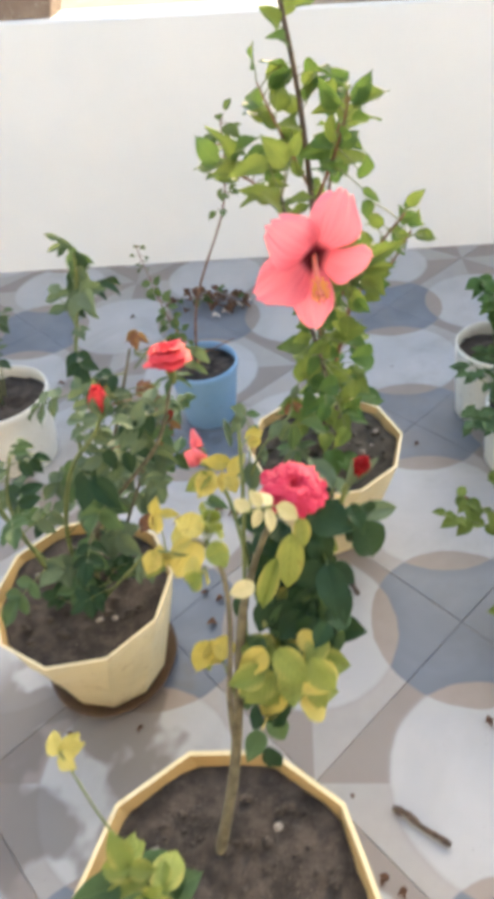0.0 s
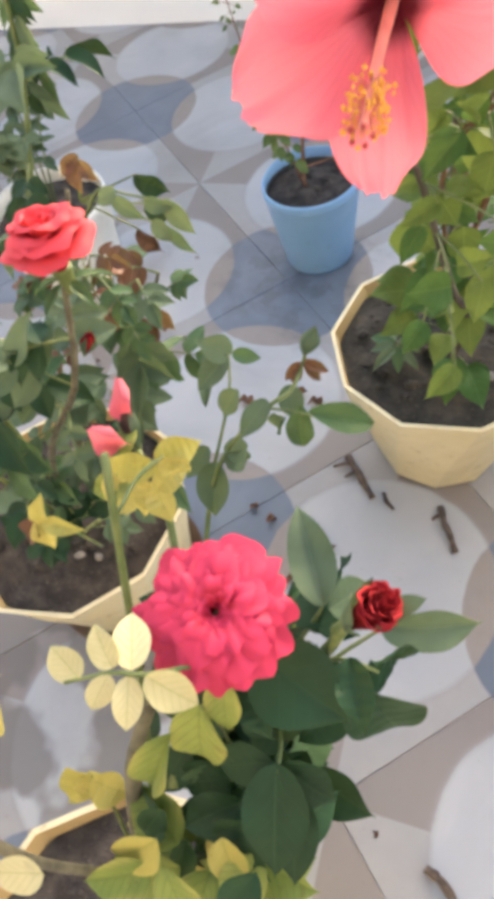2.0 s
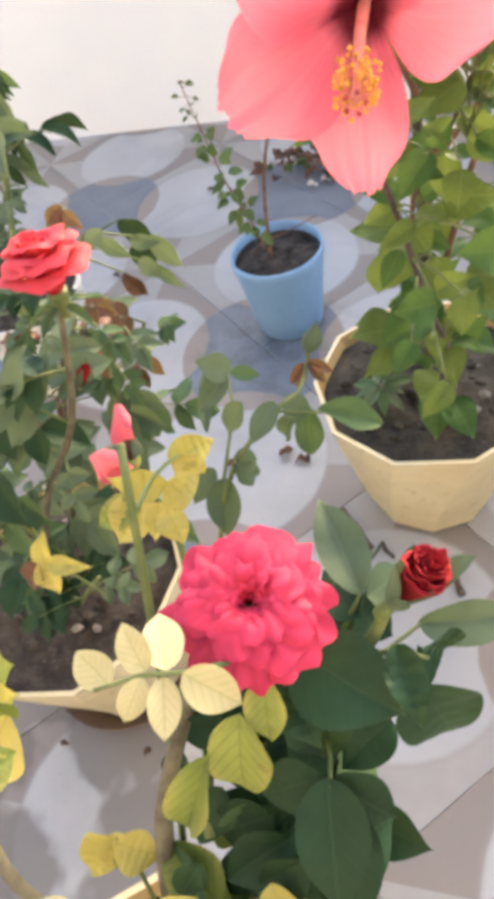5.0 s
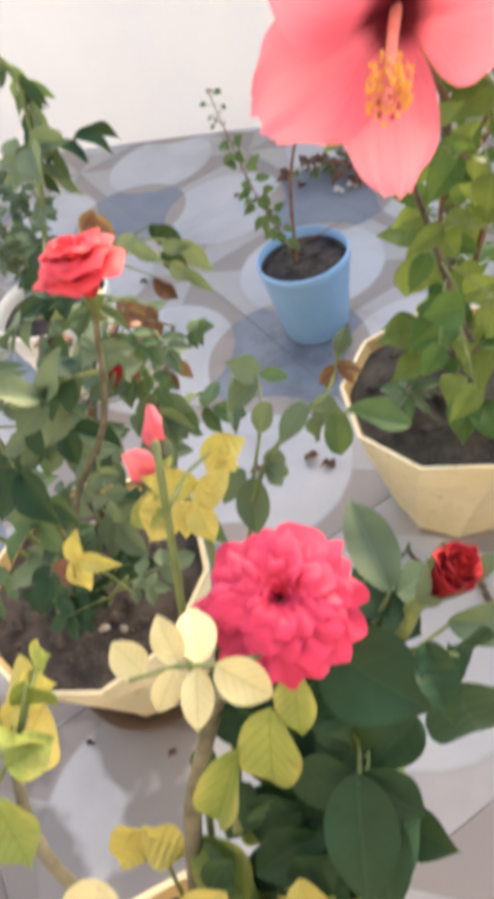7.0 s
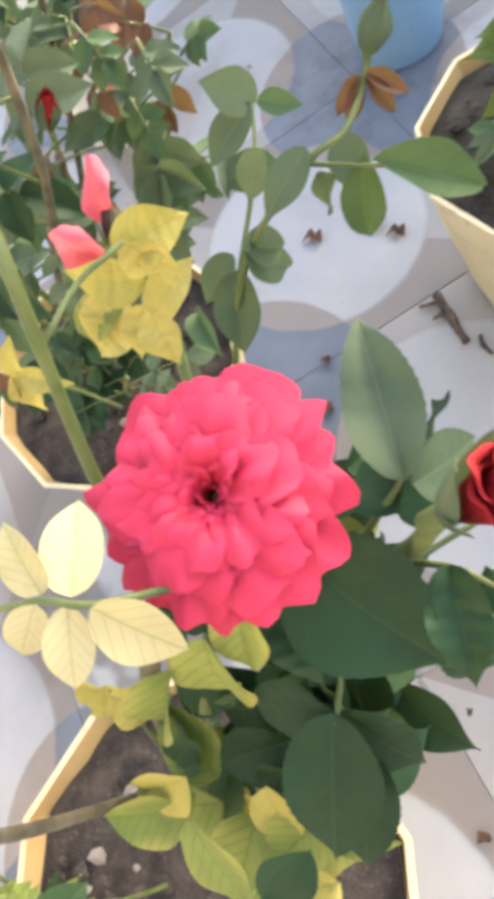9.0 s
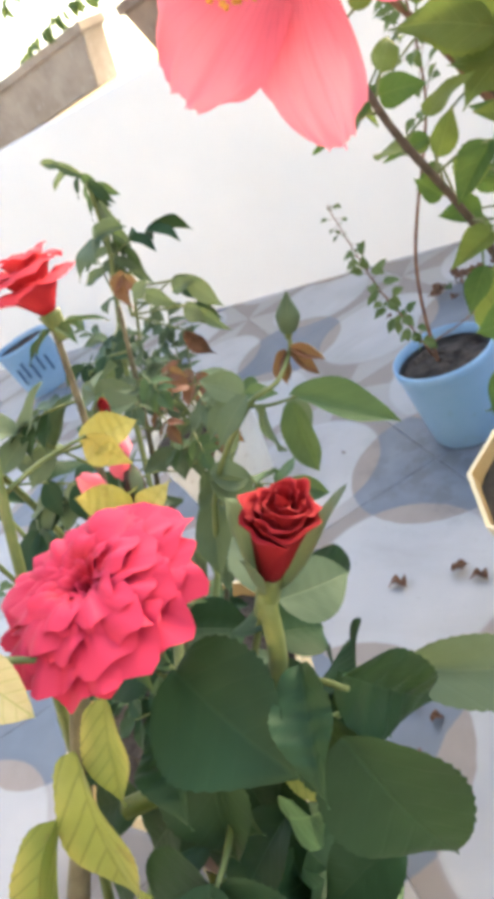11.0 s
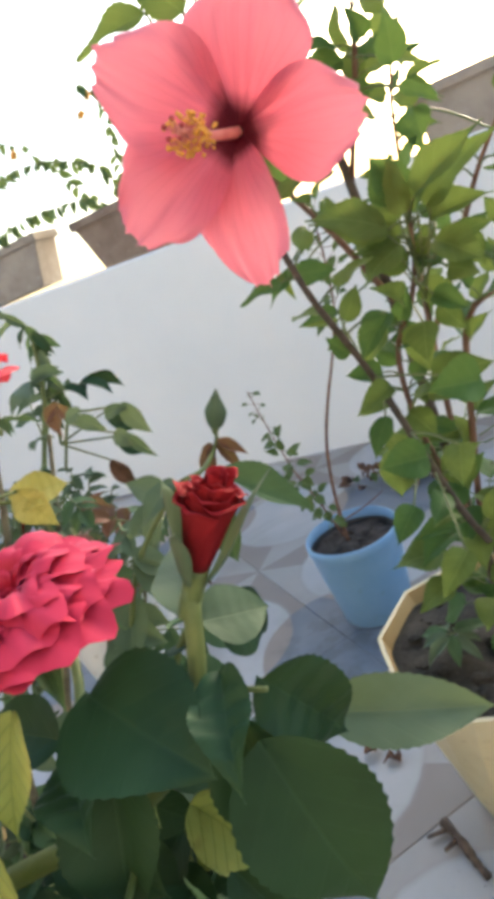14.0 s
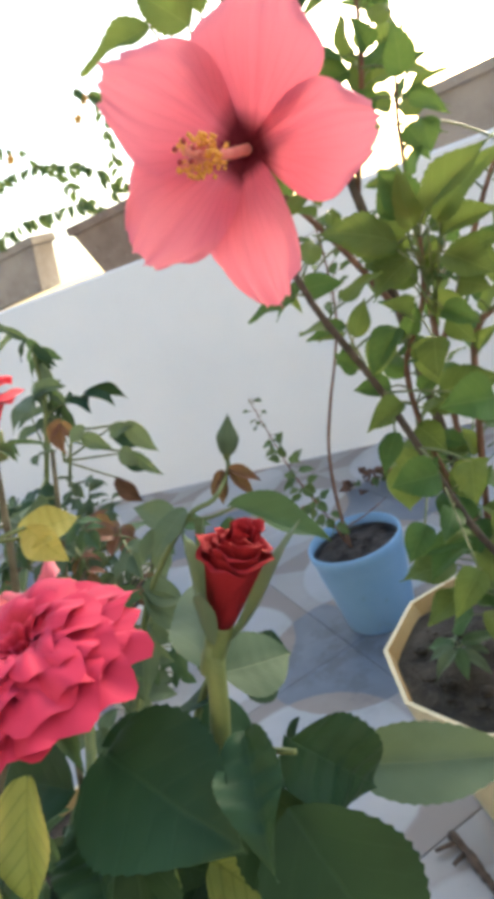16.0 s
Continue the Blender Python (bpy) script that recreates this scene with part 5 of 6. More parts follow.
    for b, e, w, m in (((0.148, 0.833, 0.632), (0.166, 0.84, 0.607), 0.016, M_LEAF_DARK), ((0.151, 0.829, 0.611), (0.166, 0.834, 0.589), 0.015, M_LEAF_DARK), ((0.144, 0.819, 0.596), (0.155, 0.817, 0.570), 0.014, M_DRY), ((0.11, 0.829, 0.648), (0.096, 0.816, 0.640), 0.011, M_LEAF_RED), ((0.112, 0.826, 0.646), (0.126, 0.817, 0.636), 0.010, M_LEAF_RED), ((0.105, 0.828, 0.646), (0.11, 0.812, 0.628), 0.013, M_LEAF_RED)):
        leaf(t, m, b, e, w, (0.1, -0.8, 0.5), CRINKLED, 1, "leaflet")
        st.append(((Vector((0.105, 0.817, 0.62)), (Vector(b) + Vector((0.105, 0.817, 0.62))) / 2, Vector(b)), 0.0010, 0.0007))
    for i in range(15):  # shoot with hanging narrow leaves
        p = Vector((0.012, 0.945, 0.712)).lerp(Vector((-0.008, 0.942, 0.615)), i / 15) + Vector((rng.uniform(-0.012, 0.012), rng.uniform(-0.01, 0.01), 0))
        for sg in (-1, 1):
            d = Vector((sg * rng.uniform(0.25, 0.8), rng.uniform(-0.4, 0.2), rng.uniform(-1.2, -0.3))).normalized()
            leaf(t, rng.choice((M_LEAF_GREY, M_LEAF_MID, M_LEAF_DARK)), p, p + d * rng.uniform(0.022, 0.034), 0.0105, (sg * 0.3, -0.8, 0.4), ROSE_LEAVES, 2, "leaflet")
    for b, e in (((0.010, 0.945, 0.712), (-0.014, 0.94, 0.735)), ((0.0, 0.94, 0.72), (-0.025, 0.935, 0.712)), ((-0.005, 0.94, 0.728), (-0.02, 0.935, 0.738))):
        leaf(t, M_LEAF_GREY, b, e, 0.009, (0, -0.8, 0.5), ROSE_LEAVES, 1, "leaflet")
    for i in range(15):  # crowded young leaves below the tips
        p = Vector((rng.uniform(0.05, 0.14), rng.uniform(0.77, 0.84), rng.uniform(0.50, 0.61)))
        compound(t, st, p, Vector((rng.uniform(-1, 1), rng.uniform(-1, 0.3), rng.uniform(-0.3, 0.5))), 0.03, rng.choice((M_LEAF_MID, M_LEAF_GREY, M_LEAF_RED)), rng, 2, rng.uniform(0.016, 0.024))
        st.append(((Vector((0.072, 0.804, p.z - 0.03)), p), 0.0010, 0.0008))
    rose(t, (0.183, 0.697, 0.674), (-0.05, 0.12, 0.98), 1.05, M_ROSE_RED, CUP_ROSE, 9, "rose_flower", "cupped scarlet-red rose with loosely folded petals", 0.0009, 0.8)
    bud(t, (0.115, 0.645, 0.665), (0.118, 0.64, 0.70), 0.022, M_ROSE_RED, "opening_bud", 5, 0.5, 12)
    bud(t, (0.16, 0.70, 0.60), (0.172, 0.70, 0.618), 0.010, M_BUD_RED, "closed_bud", 5, 0.3, 13)
    tubes("leaf_stalk", st, M_STEMG, t)


rose_left()


def hibiscus():
    t = thing("hibiscus_shrub", MID, "tall leafy hibiscus shrub bearing one large coral-pink flower", "shrub")
    rng = random.Random(52)
    S = (
        ((0.344, 1.062, 0.19), (0.346, 1.04, 0.34), (0.344, 1.01, 0.50), (0.338, 1.0, 0.70), (0.325, 1.0, 0.86), (0.305, 1.0, 0.98), (0.29, 1.0, 1.10)),
        ((0.350, 1.055, 0.19), (0.370, 1.0, 0.34), (0.358, 0.93, 0.456), (0.334, 0.90, 0.585), (0.322, 0.855, 0.668), (0.316, 0.838, 0.74), (0.306, 0.845, 0.80)),
        ((0.352, 1.03, 0.36), (0.340, 0.97, 0.50), (0.347, 0.935, 0.585), (0.369, 0.93, 0.624), (0.380, 0.925, 0.65), (0.388, 0.912, 0.68)),
        ((0.345, 1.06, 0.45), (0.352, 1.09, 0.62), (0.360, 1.1, 0.70), (0.369, 1.1, 0.77), (0.388, 1.1, 0.835)),
        ((0.349, 1.03, 0.36), (0.375, 1.01, 0.50), (0.395, 1.0, 0.585), (0.43, 1.0, 0.61), (0.455, 1.0, 0.65), (0.47, 1.0, 0.68)),
        ((0.342, 1.0, 0.62), (0.31, 0.98, 0.70), (0.27, 0.96, 0.77), (0.235, 0.955, 0.795)),
        ((0.345, 1.0, 0.55), (0.39, 0.98, 0.62), (0.43, 0.96, 0.69), (0.455, 0.955, 0.725)),
        ((0.334, 1.0, 0.75), (0.30, 1.0, 0.82), (0.275, 1.0, 0.88)),
        ((0.338, 1.0, 0.72), (0.37, 0.99, 0.80), (0.385, 0.98, 0.86)),
    )
    R = (0.0054, 0.0038, 0.0028, 0.003, 0.0034, 0.003, 0.003, 0.0026, 0.0026)
    petioles = []
    for s, r in zip(S, R):
        tube("stem" if r > 0.0035 else "branch", s, r, r * 0.42, M_STEMD if r > 0.0035 else M_STEMR, t, "", 8, 0.15)
        path = spline(s, 7)
        first = 4 if r > 0.0035 else 3
        for j2 in range(2 * first, 2 * len(path) - 1):
            p = path[j2 // 2].lerp(path[min(len(path) - 1, j2 // 2 + 1)], 0.5 * (j2 % 2))
            if rng.random() < (0.50 if 0.5 < p.z < 0.78 else 0.34):
                continue
            d = Vector((rng.uniform(-1, 1), rng.uniform(-0.8, 0.8), rng.uniform(0.1, 1.0))).normalized()
            ln = rng.uniform(0.024, 0.041) * (0.75 if 0.56 < p.z < 0.75 else 1.2 if p.z > 0.78 else 1.0)
            q = p + d * rng.uniform(0.010, 0.020)
            petioles.append(((p, (p + q) / 2 + Vector((0, 0, 0.002)), q), 0.0009, 0.0007))
            e = q + (d + Vector((0, 0, rng.uniform(-0.45, 0.2)))).normalized() * ln
            low = p.z < 0.52
            m = rng.choice((M_LEAF_HIBD, M_LEAF_HIB, M_LEAF_HIBD)) if low else rng.choice((M_LEAF_HIB, M_LEAF_HIBD))
            leaf(t, m, q, e, ln * rng.uniform(0.52, 0.70), (rng.uniform(-0.9, 0.9), rng.uniform(-0.9, -0.1), 0.6), HIB_LEAVES, rng.randrange(4))
    for i in range(34):  # thick growth above the soil
        a = rng.random() * 6.283
        p = Vector((0.355 + 0.02 * math.cos(a), 1.035 + 0.02 * math.sin(a), rng.uniform(0.25, 0.48)))
        d = Vector((math.cos(a), math.sin(a), rng.uniform(-0.2, 0.6))).normalized()
        q = p + d * rng.uniform(0.015, 0.035)
        petioles.append(((p, q), 0.0009, 0.0007))
        ln = rng.uniform(0.035, 0.055)
        leaf(t, rng.choice((M_LEAF_HIBD, M_LEAF_HIB)), q, q + (d + Vector((0, 0, -0.3))).normalized() * ln, ln * 0.72, (0, -0.4, 0.9), HIB_LEAVES, rng.randrange(4))
    for b, e, w in ((0.314, 0.839, 0.837), (0.291, 0.832, 0.870), 0.026), ((0.295, 0.831, 0.844), (0.254, 0.808, 0.842), 0.020), ((0.320, 0.848, 0.842), (0.330, 0.850, 0.868), 0.014):
        leaf(t, M_LEAF_HIB, b, e, w, (0, -0.8, 0.5), HIB_LEAVES, 0)
        petioles.append((((0.306, 0.845, 0.80), b), 0.0010, 0.0008))
    for b, e, w in (
        ((0.342, 0.94, 0.613), (0.318, 0.928, 0.589), 0.026), ((0.366, 0.93, 0.609), (0.371, 0.918, 0.572), 0.023), ((0.366, 0.95, 0.558), (0.407, 0.938, 0.57), 0.034),
        ((0.317, 0.96, 0.502), (0.309, 0.948, 0.457), 0.034), ((0.328, 0.95, 0.554), (0.302, 0.938, 0.548), 0.021), ((0.338, 0.95, 0.535), (0.359, 0.938, 0.514), 0.026),
        ((0.358, 0.97, 0.488), (0.367, 0.958, 0.448), 0.03), ((0.379, 0.93, 0.634), (0.411, 0.918, 0.614), 0.02), ((0.386, 0.94, 0.615), (0.402, 0.928, 0.598), 0.019),
        ((0.302, 0.96, 0.623), (0.275, 0.948, 0.631), 0.011), ((0.38, 0.92, 0.696), (0.374, 0.908, 0.727), 0.022), ((0.375, 1.09, 0.804), (0.399, 1.078, 0.827), 0.021),
        ((0.355, 1.08, 0.83), (0.374, 1.068, 0.838), 0.019), ((0.377, 1.1, 0.781), (0.414, 1.088, 0.76), 0.018), ((0.373, 1.1, 0.757), (0.391, 1.088, 0.73), 0.024),
        ((0.367, 1.09, 0.776), (0.344, 1.078, 0.792), 0.022), ((0.351, 0.93, 0.683), (0.377, 0.918, 0.66), 0.032), ((0.417, 0.93, 0.659), (0.424, 0.918, 0.638), 0.02),
    ):
        near = min((Vector(p) for s in S for p in spline(s, 7)), key=lambda p: (p - Vector(b)).length)
        petioles.append(((near, (near + Vector(b)) / 2 + Vector((0, 0, 0.003)), b), 0.0010, 0.0008))
        leaf(t, M_LEAF_HIB if rng.random() < 0.7 else M_LEAF_HIBD, b, e, w, (rng.uniform(-0.4, 0.4), -0.8, 0.55), HIB_LEAVES, rng.randrange(4))
    joints = [p for s in S for p in spline(s, 7)]
    for rows in (
        (
            ((0.373, 0.902, 0.68), (0.337, 0.882, 0.709), 0.028), ((0.4, 0.887, 0.696), (0.446, 0.88, 0.725), 0.023), ((0.388, 0.916, 0.698), (0.375, 0.902, 0.729), 0.027),
            ((0.379, 0.911, 0.656), (0.354, 0.895, 0.678), 0.027), ((0.359, 0.892, 0.63), (0.339, 0.869, 0.608), 0.023), ((0.381, 0.893, 0.615), (0.378, 0.875, 0.595), 0.024),
            ((0.412, 0.856, 0.578), (0.384, 0.841, 0.586), 0.032), ((0.348, 0.887, 0.579), (0.326, 0.865, 0.574), 0.017), ((0.337, 0.887, 0.557), (0.327, 0.863, 0.54), 0.017),
            ((0.366, 0.852, 0.536), (0.338, 0.833, 0.54), 0.029), ((0.349, 0.843, 0.504), (0.338, 0.818, 0.49), 0.020), ((0.387, 0.857, 0.537), (0.387, 0.834, 0.517), 0.021), ((0.377, 0.831, 0.471), (0.361, 0.803, 0.458), 0.021),
        ),
        (
            ((0.39, 0.908, 0.629), (0.412, 0.896, 0.618), 0.017), ((0.405, 0.903, 0.644), (0.423, 0.892, 0.642), 0.022), ((0.408, 0.915, 0.659), (0.434, 0.907, 0.67), 0.020),
            ((0.317, 0.924, 0.637), (0.293, 0.903, 0.64), 0.012), ((0.32, 0.921, 0.618), (0.306, 0.903, 0.614), 0.011), ((0.293, 0.931, 0.67), (0.322, 0.928, 0.672), 0.023),
            ((0.292, 0.931, 0.677), (0.271, 0.909, 0.664), 0.013), ((0.287, 0.93, 0.677), (0.287, 0.915, 0.659), 0.012), ((0.401, 0.945, 0.779), (0.407, 0.929, 0.805), 0.022),
            ((0.378, 0.988, 0.809), (0.379, 0.972, 0.828), 0.017), ((0.37, 0.992, 0.771), (0.353, 0.974, 0.788), 0.019), ((0.401, 0.946, 0.763), (0.424, 0.938, 0.75), 0.011), ((0.405, 0.948, 0.749), (0.407, 0.937, 0.726), 0.018),
        ),
    ):
        for b, e, w in rows:
            b = Vector(b)
            near = min(joints, key=lambda p: (p - b).length)
            petioles.append(((near, (near + b) / 2 + Vector((0, 0, 0.003)), b), 0.0010, 0.0008))
            leaf(t, rng.choice((M_LEAF_HIB, M_LEAF_HIBD)), b, e, w, (rng.uniform(-0.4, 0.4), -0.8, 0.55), HIB_LEAVES, rng.randrange(4))
    hub = Vector((0.387, 0.913, 0.672))
    for e, w in (((0.440, 0.885, 0.723), 0.024), ((0.342, 0.872, 0.712), 0.030), ((0.410, 0.90, 0.716), 0.016), ((0.385, 0.895, 0.724), 0.018), ((0.438, 0.89, 0.688), 0.022), ((0.352, 0.885, 0.660), 0.028), ((0.432, 0.89, 0.645), 0.026), ((0.365, 0.93, 0.715), 0.02)):
        q = hub + (Vector(e) - hub) * 0.3
        petioles.append(((hub + Vector((-0.004, 0.006, -rng.uniform(0.012, 0.05))), q + Vector((0, 0, -0.006)), q), 0.0009, 0.0008))
        leaf(t, M_LEAF_HIB, q, e, w * 1.0, (rng.uniform(-0.3, 0.3), -0.75, 0.6), HIB_LEAVES, rng.randrange(4))
    tube("flower_stalk", ((0.316, 0.84, 0.73), (0.324, 0.848, 0.755), (0.336, 0.836, 0.766), (0.340, 0.814, 0.763)), 0.0017, 0.0022, M_STEMG, t)
    tubes("leaf_stalk", petioles, M_STEMG, t)
    hibiscus_flower(t, (0.341, 0.782, 0.759), (0.07, -0.995, -0.035), 0.0745, (58, -16, -99, -160, 126), (0.9, 0.82, 0.97, 0.97, 0.94))


hibiscus()


def bare_shrub():
    t = thing("young_shrub", BLUE, "spindly young shrub with sparse small leaves in a blue pot", "shrub")
    rng = random.Random(8)
    S = (
        ((0.030, 1.448, 0.14), (0.034, 1.447, 0.20), (0.042, 1.445, 0.27), (0.060, 1.442, 0.35), (0.092, 1.44, 0.43), (0.125, 1.44, 0.50), (0.150, 1.445, 0.57), (0.160, 1.45, 0.66), (0.158, 1.46, 0.72)),
        ((0.026, 1.448, 0.16), (0.000, 1.455, 0.235), (-0.028, 1.462, 0.30), (-0.048, 1.468, 0.383), (-0.071, 1.485, 0.463)),
        ((0.045, 1.434, 0.20), (0.09, 1.428, 0.222), (0.135, 1.42, 0.25)),
    )
    for s, r in zip(S, (0.0034, 0.0022, 0.0018)):
        tube("stem", s, r, r * 0.35, M_STEMR, t, "", 7, 0.2)
    st = []
    path = spline(S[1], 7)
    for j in range(3, len(path)):
        for _ in range(2):
            p = path[j]
            d = Vector((rng.uniform(-1, 1), rng.uniform(-1, 0.5), rng.uniform(-0.8, 0.6))).normalized()
            q = p + d * 0.012
            st.append(((p, q), 0.0005, 0.0004))
            big = rng.uniform(0.022, 0.032) if j < 0.7 * len(path) else rng.uniform(0.010, 0.018)
            leaf(t, M_LEAF_TWIG, q, q + d * big * rng.uniform(0.7, 1.1), big * 0.62, (0, -0.5, 0.8), SMALL_LEAVES, rng.randrange(2))
    path = spline(S[0], 7)
    for j in range(len(path) - 16, len(path)):
        for _ in range(2):
            d = Vector((rng.uniform(-1, 1), rng.uniform(-1, 0.5), rng.uniform(-0.6, 0.8))).normalized()
            p = path[j]
            q = p + d * 0.022
            st.append(((p, q), 0.0006, 0.0004))
            leaf(t, M_LEAF_TWIG, q, q + d * 0.024, 0.016, (0, -0.5, 0.8), SMALL_LEAVES, rng.randrange(2))
    tubes("leaf_stalk", st, M_STEMR, t)


bare_shrub()


def leafy(at, name, label, n, height, spread, mat, size, meshes, seed, lean=(0, 0)):
    t = thing(name, at, label, "plant")
    rng = random.Random(seed)
    st = []
    for i in range(n):
        a = rng.random() * 6.283
        top = Vector((at[0] + lean[0] + spread * math.cos(a), at[1] + lean[1] + spread * math.sin(a), at[2] + height * rng.uniform(0.7, 1.1)))
        base = Vector((at[0] + 0.015 * math.cos(a), at[1] + 0.015 * math.sin(a), at[2] - 0.01))
        mid = base.lerp(top, 0.5) + Vector((0, 0, 0.2 * height))
        pts = (base, mid, top)
        st.append((pts, 0.002, 0.001))
        for p in spline(pts, 5)[3:]:
            for _ in range(2):
                d = Vector((rng.uniform(-1, 1), rng.uniform(-1, 1), rng.uniform(-0.5, 0.6))).normalized()
                s = size * rng.uniform(0.7, 1.2)
                leaf(t, mat, p, p + d * s, s * 0.6, (0, -0.4, 0.9), meshes, rng.randrange(4))
    tubes("stem_tangle", st, M_STEMG, t)


leafy((WHITE_L[0], WHITE_L[1], 0.18), "potted_plant", "dense green plant with slender leaves in a white pot", 9, 0.26, 0.10, M_LEAF_GREY, 0.035, ROSE_LEAVES, 3)
leafy((WHITE_R[0] + 0.01, WHITE_R[1], 0.18), "potted_plant", "rounded bright green leafy plant in a white pot", 12, 0.17, 0.08, M_LEAF_HIBD, 0.038, HIB_LEAVES, 4)
leafy((DARK_R[0], DARK_R[1], 0.145), "potted_plant", "soft grey-green seedling spilling over its pot", 11, 0.06, 0.15, M_LEAF_MID, 0.03, SMALL_LEAVES, 5, (-0.03, 0))
leafy((NEAR_R[0], NEAR_R[1], 0.14), "potted_plant", "ferny plant with small paired green leaves", 13, 0.07, 0.18, M_LEAF_HIB, 0.034, SMALL_LEAVES, 6, (-0.055, 0.0))


def seedling(at):
    t = thing("seedling", at, "small pale grey-green weed growing from dark pot soil", "plant")
    rng = random.Random(6)
    p = Vector(at)
    top = p + Vector((0.002, -0.004, 0.03))
    st = [((p - Vector((0, 0, 0.006)), p + Vector((0.002, 0.001, 0.015)), top), 0.0012, 0.0009)]
    for i in range(9):
        a = 0.5 + i * 0.74
        q = top + Vector((0.006 * math.cos(a), 0.006 * math.sin(a), 0.002 - 0.003 * (i % 2)))
        st.append(((top, q), 0.0007, 0.0006))
        ln = rng.uniform(0.026, 0.046)
        leaf(t, M_LEAF_GREY if i % 3 else M_LEAF_MID, q, q + Vector((math.cos(a), math.sin(a), rng.uniform(-0.45, 0.15))).normalized() * ln, ln * rng.uniform(0.36, 0.46), (0, -0.3, 1), ROSE_LEAVES, rng.randrange(4))
    tubes("stem", st, M_STEMG, t)


seedling((0.287, 1.03, 0.222))


def dried_clump():
    at = (-0.03, 2.0, 0)
    t = thing("dried_plant", at, "withered low brown plant with pale fallen petals", "plant")
    rng = random.Random(14)
    st = []
    for i in range(46):
        a, r = rng.random() * 6.283, 0.13 * math.sqrt(rng.random())
        p = Vector((at[0] + r * math.cos(a), at[1] + 0.6 * r * math.sin(a), rng.uniform(0.004, 0.075) * (1 - r / 0.16)))
        if i % 4 == 0:
            st.append(((Vector((at[0], at[1], 0.001)), (Vector(at) + p) / 2 + Vector((0, 0, 0.02)), p), 0.0016, 0.0008))
        d = Vector((rng.uniform(-1, 1), rng.uniform(-1, 1), rng.uniform(-0.1, 0.4))).normalized()
        m = rng.choice((M_DRY, M_DRY, M_LEAF_RED, M_LEAF_TWIG))
        leaf(t, m, p + Vector((0, 0, 0.004)), p + d * rng.uniform(0.025, 0.045) + Vector((0, 0, 0.004)), 0.02, (0, -0.3, 1), DRY_LEAVES, rng.randrange(2))
    tubes("stem_tangle", st, M_STEMR, t)
    for x, y in ((0.05, -0.06), (0.09, -0.02), (0.02, -0.08), (0.11, 0.01)):
        obj("petal", ROSE_PETALS[1], M_WHITEPETAL, t, "pale fallen petal", leaf_matrix((at[0] + x, at[1] + y, 0.012), (at[0] + x + 0.025, at[1] + y + 0.01, 0.016), 0.024))


dried_clump()

# ---- litter on the floor ----


def twig(pts, r, label, fork=()):
    t = thing("dead_twig", pts[0], label, "twig", "litter on the tiles")
    tube("twig_stem", pts, r, r * 0.8, M_TWIG, t, "", 7, 0.5, 5)
    for f in fork:
        tube("twig_side", f, r * 0.7, r * 0.5, M_TWIG, t, "", 6, 0.4, 4)


twig(((0.436, 0.492, 0.006), (0.455, 0.485, 0.007), (0.476, 0.468, 0.006), (0.497, 0.456, 0.007), (0.514, 0.446, 0.005)), 0.0052, "blackened dead twig lying on the tiles")
twig(((0.217, 0.994, 0.006), (0.238, 0.972, 0.007), (0.255, 0.95, 0.006), (0.271, 0.933, 0.005)), 0.0052, "short dark forked twig beside a yellow pot", (((0.222, 0.985, 0.006), (0.20, 0.972, 0.006)), ((0.235, 0.972, 0.007), (0.222, 0.958, 0.005))))
twig(((0.370, 0.94, 0.006), (0.380, 0.915, 0.007), (0.39, 0.90, 0.006), (0.402, 0.875, 0.005)), 0.0048, "short dark broken twig on the tiles", (((0.374, 0.93, 0.006), (0.362, 0.918, 0.005)),))
twig(((0.285, 0.945, 0.004), (0.292, 0.932, 0.004), (0.305, 0.922, 0.004)), 0.003, "thin dry twig against a pot base")

rng_l = random.Random(90)
SPOTS = ((0.377, 0.507, 0.008), (0.559, 1.304, 0.012), (0.642, 1.121, 0.022), (-0.206, 1.391, 0.01), (-0.195, 1.198, 0.014), (0.139, 1.091, 0.026), (0.108, 1.098, 0.028), (0.02, 1.07, 0.03), (0.132, 0.863, 0.018), (0.123, 0.808, 0.02), (0.10, 0.875, 0.016), (0.23, 0.835, 0.02), (0.19, 0.778, 0.018), (0.62, 0.50, 0.024), (0.30, 0.36, 0.0), (0.36, 1.66, 0.012), (-0.42, 1.60, 0.02), (-0.1, 0.585, 0.012), (0.02, 0.60, 0.012), (0.415, 0.40, 0.016), (0.44, 0.385, 0.014), (0.60, 0.63, 0.018), (-0.28, 1.95, 0.016), (0.22, 1.30, 0.006), (0.49, 1.20, 0.006), (-0.30, 1.10, 0.008), (0.45, 1.50, 0.008), (0.53, 1.62, 0.008))
for x, y, s in SPOTS:
    if s <= 0:
        continue
    d = thing("fallen_leaf", (x, y, 0), "small curled dry brown leaf fallen on the tiles", "leaf", "litter on the tiles")
    a = rng_l.random() * 6.283
    w = Vector((math.cos(a), math.sin(a), 0))
    p = Vector((x, y, 0.004)) - w * s * 0.5
    leaf(d, M_DRY, p, p + w * s + Vector((0, 0, 0.002)), s * 0.6, (0, 0, 1), DRY_LEAVES, rng_l.randrange(2), "leaf_blade")
    leaf(d, M_DRY, p + w * s * 0.5, p + w * s * 0.6 + Vector((-w.y, w.x, 0.4)) * s * 0.6, s * 0.45, (0, 0, 1), DRY_LEAVES, 0, "leaf_fold")

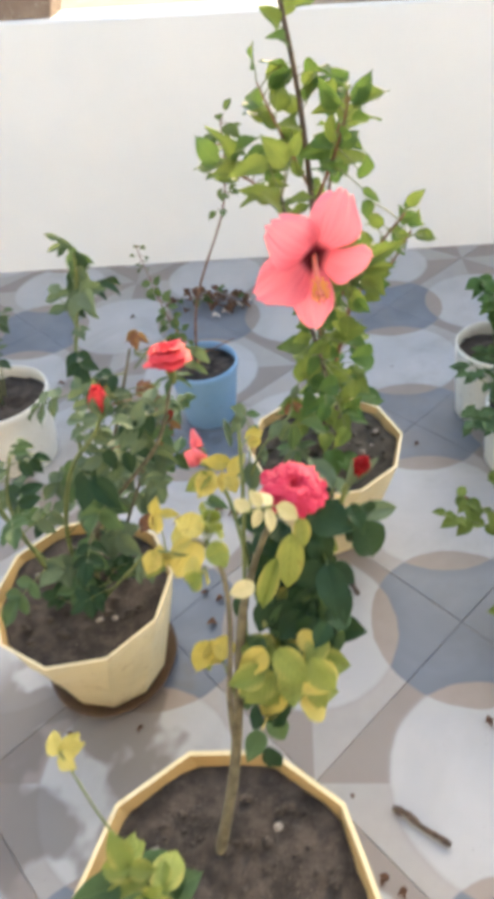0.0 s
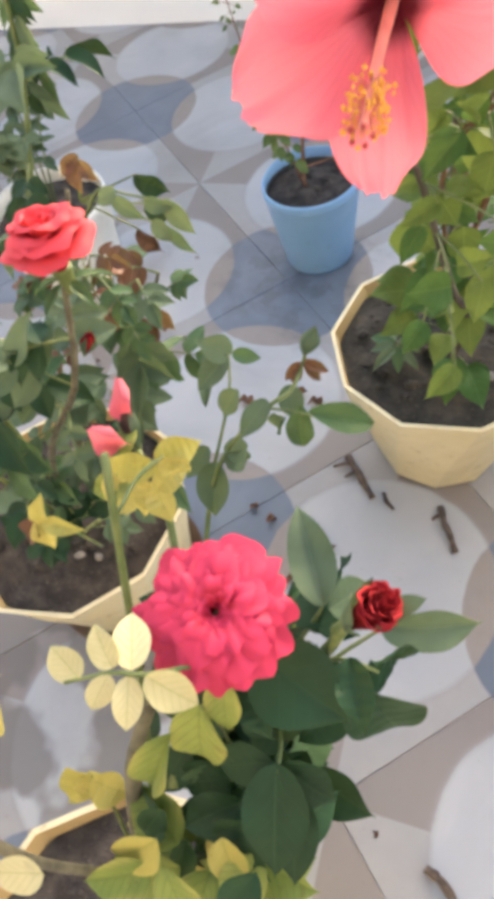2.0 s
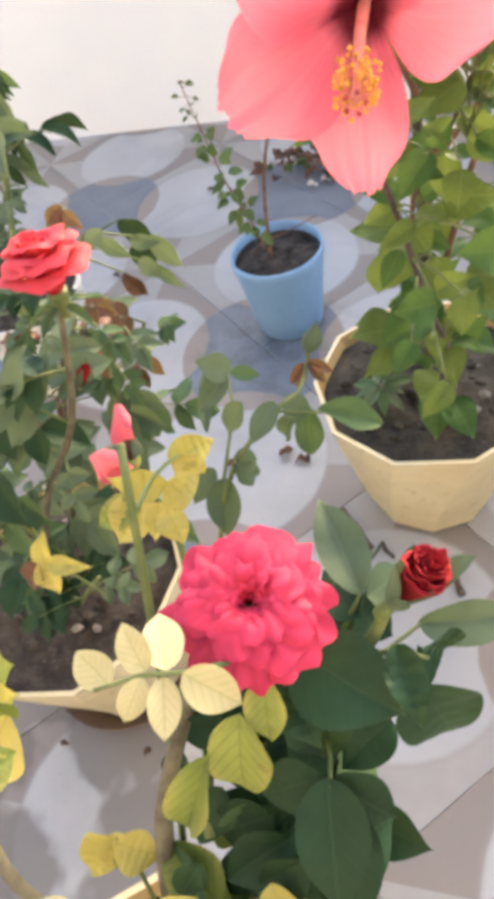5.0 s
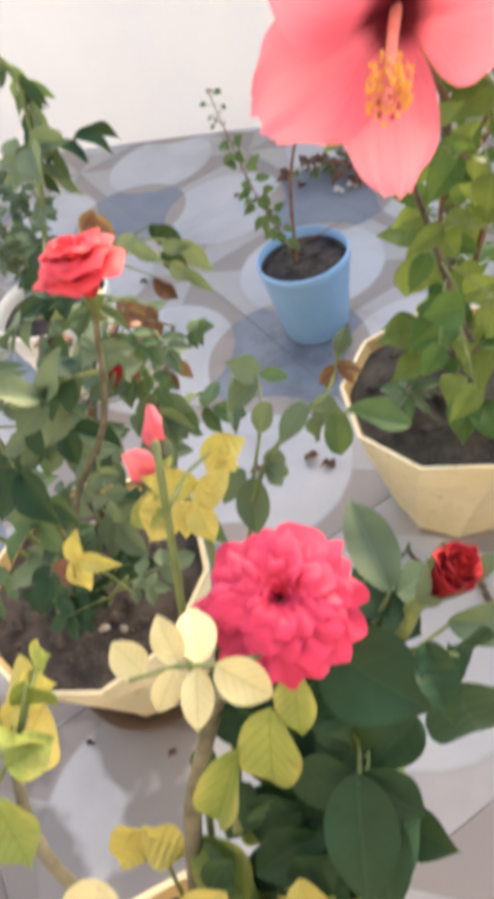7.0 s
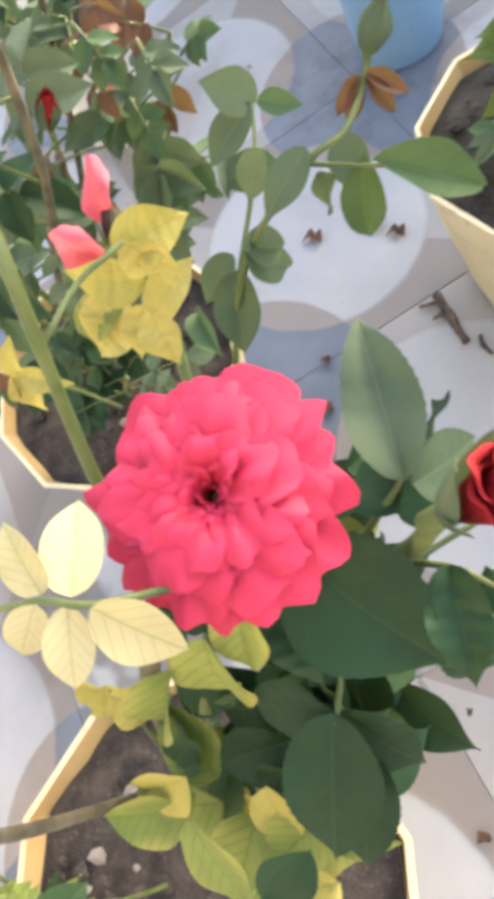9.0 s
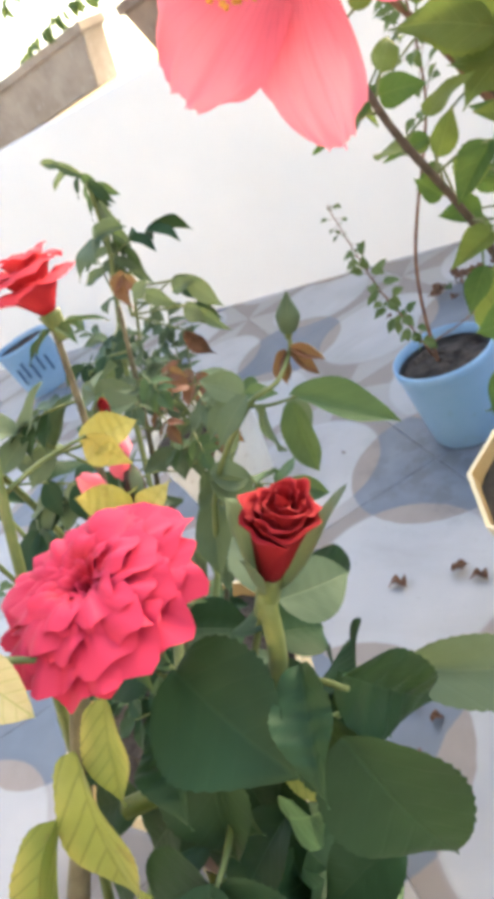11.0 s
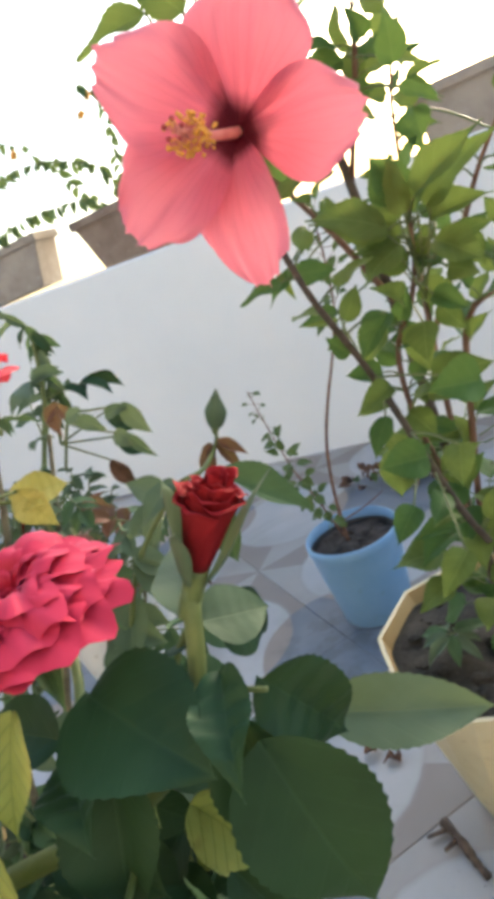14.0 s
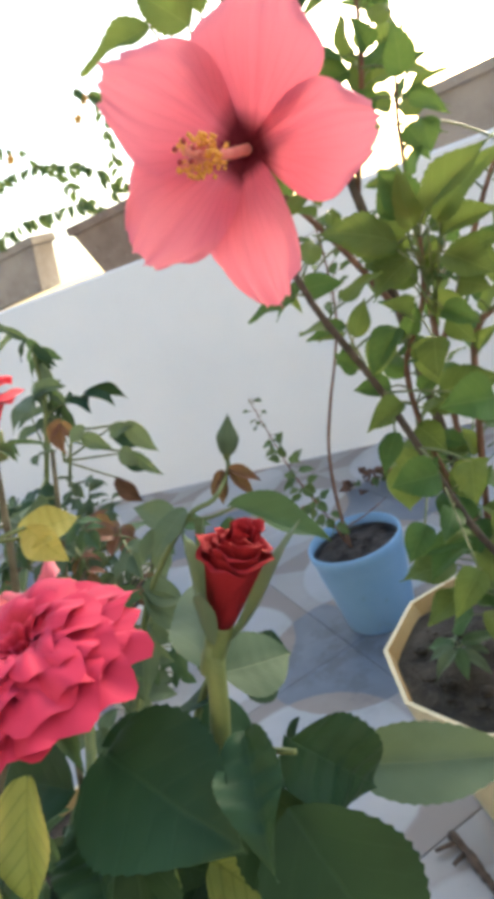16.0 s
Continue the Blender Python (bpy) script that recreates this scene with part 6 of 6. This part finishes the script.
# ---- floor ----
floor = tagged(obj("floor", box_mesh("floor", (-5, -0.52, -0.1), (5, WALL_Y + 0.02, -0.004), 0), M_GROUT), "terrace floor of diagonal glazed tiles with blue, beige and white discs", "floor", "", "structure")
TILE = PITCH / math.sqrt(2)


def tile_mesh():
    h, c = TILE / 2 - 0.0004, 0.0008
    v = [(x * (h - c), y * (h - c), 0.0) for x, y in ((-1, -1), (1, -1), (1, 1), (-1, 1))]
    v += [(x * h, y * h, -0.0008) for x, y in ((-1, -1), (1, -1), (1, 1), (-1, 1))]
    v += [(x * h, y * h, -0.008) for x, y in ((-1, -1), (1, -1), (1, 1), (-1, 1))]
    f = [(0, 1, 2, 3)]
    for a in (0, 4):
        for k in range(4):
            k2 = (k + 1) % 4
            f.append((a + k, a + 4 + k, a + 4 + k2, a + k2))
    return mesh_of("floor_tile", v, f, None, False)


tile = tile_mesh()
spots = []
for i in range(-18, 19):
    for j in range(-18, 19):
        u, v = (i + j + 1) / 2, (i - j) / 2
        x = ORIGIN[0] + PITCH * (u * math.cos(ROT) - v * math.sin(ROT))
        y = ORIGIN[1] + PITCH * (u * math.sin(ROT) + v * math.cos(ROT))
        if -5.25 < x < 5.25 and -0.77 < y < WALL_Y + 0.27:
            spots.append((math.hypot(x - 0.1, y - 1.2), x, y))
rng_t = random.Random(5)
rest_v, rest_f = [], []


def cut_tile(m):
    """A tile cut off along the walls; its mesh lies in world axes."""
    b = bmesh.new()
    b.from_mesh(tile)
    b.transform(m)
    for at, out in (((0, WALL_Y - 0.001, 0), (0, 1, 0)), ((0, -0.499, 0), (0, -1, 0)), ((4.999, 0, 0), (1, 0, 0)), ((-4.999, 0, 0), (-1, 0, 0))):
        bmesh.ops.bisect_plane(b, geom=b.verts[:] + b.edges[:] + b.faces[:], plane_co=at, plane_no=out, clear_outer=True)
    me = bpy.data.meshes.new("cut_tile")
    b.to_mesh(me)
    b.free()
    return me


for n, (d, x, y) in enumerate(sorted(spots)):
    m = Matrix.Translation((x, y, rng_t.uniform(-0.0006, 0.0))) @ Matrix.Rotation(ROT + math.pi / 4 + rng_t.uniform(-0.001, 0.001), 4, "Z")
    edge = not (-4.71 < x < 4.71 and -0.21 < y < WALL_Y - 0.29)
    if n < 290:
        if edge:
            me = cut_tile(m)
            if len(me.polygons):
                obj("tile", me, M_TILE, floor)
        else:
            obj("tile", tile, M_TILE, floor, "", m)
    else:
        me = cut_tile(m)
        rest_f += [tuple(k + len(rest_v) for k in q.vertices) for q in me.polygons]
        rest_v += [q.co.copy() for q in me.vertices]
if rest_v:
    tagged(obj("far_tiles", mesh_of("far_tiles", rest_v, rest_f, None, False), M_TILE, floor), kind="stuff")
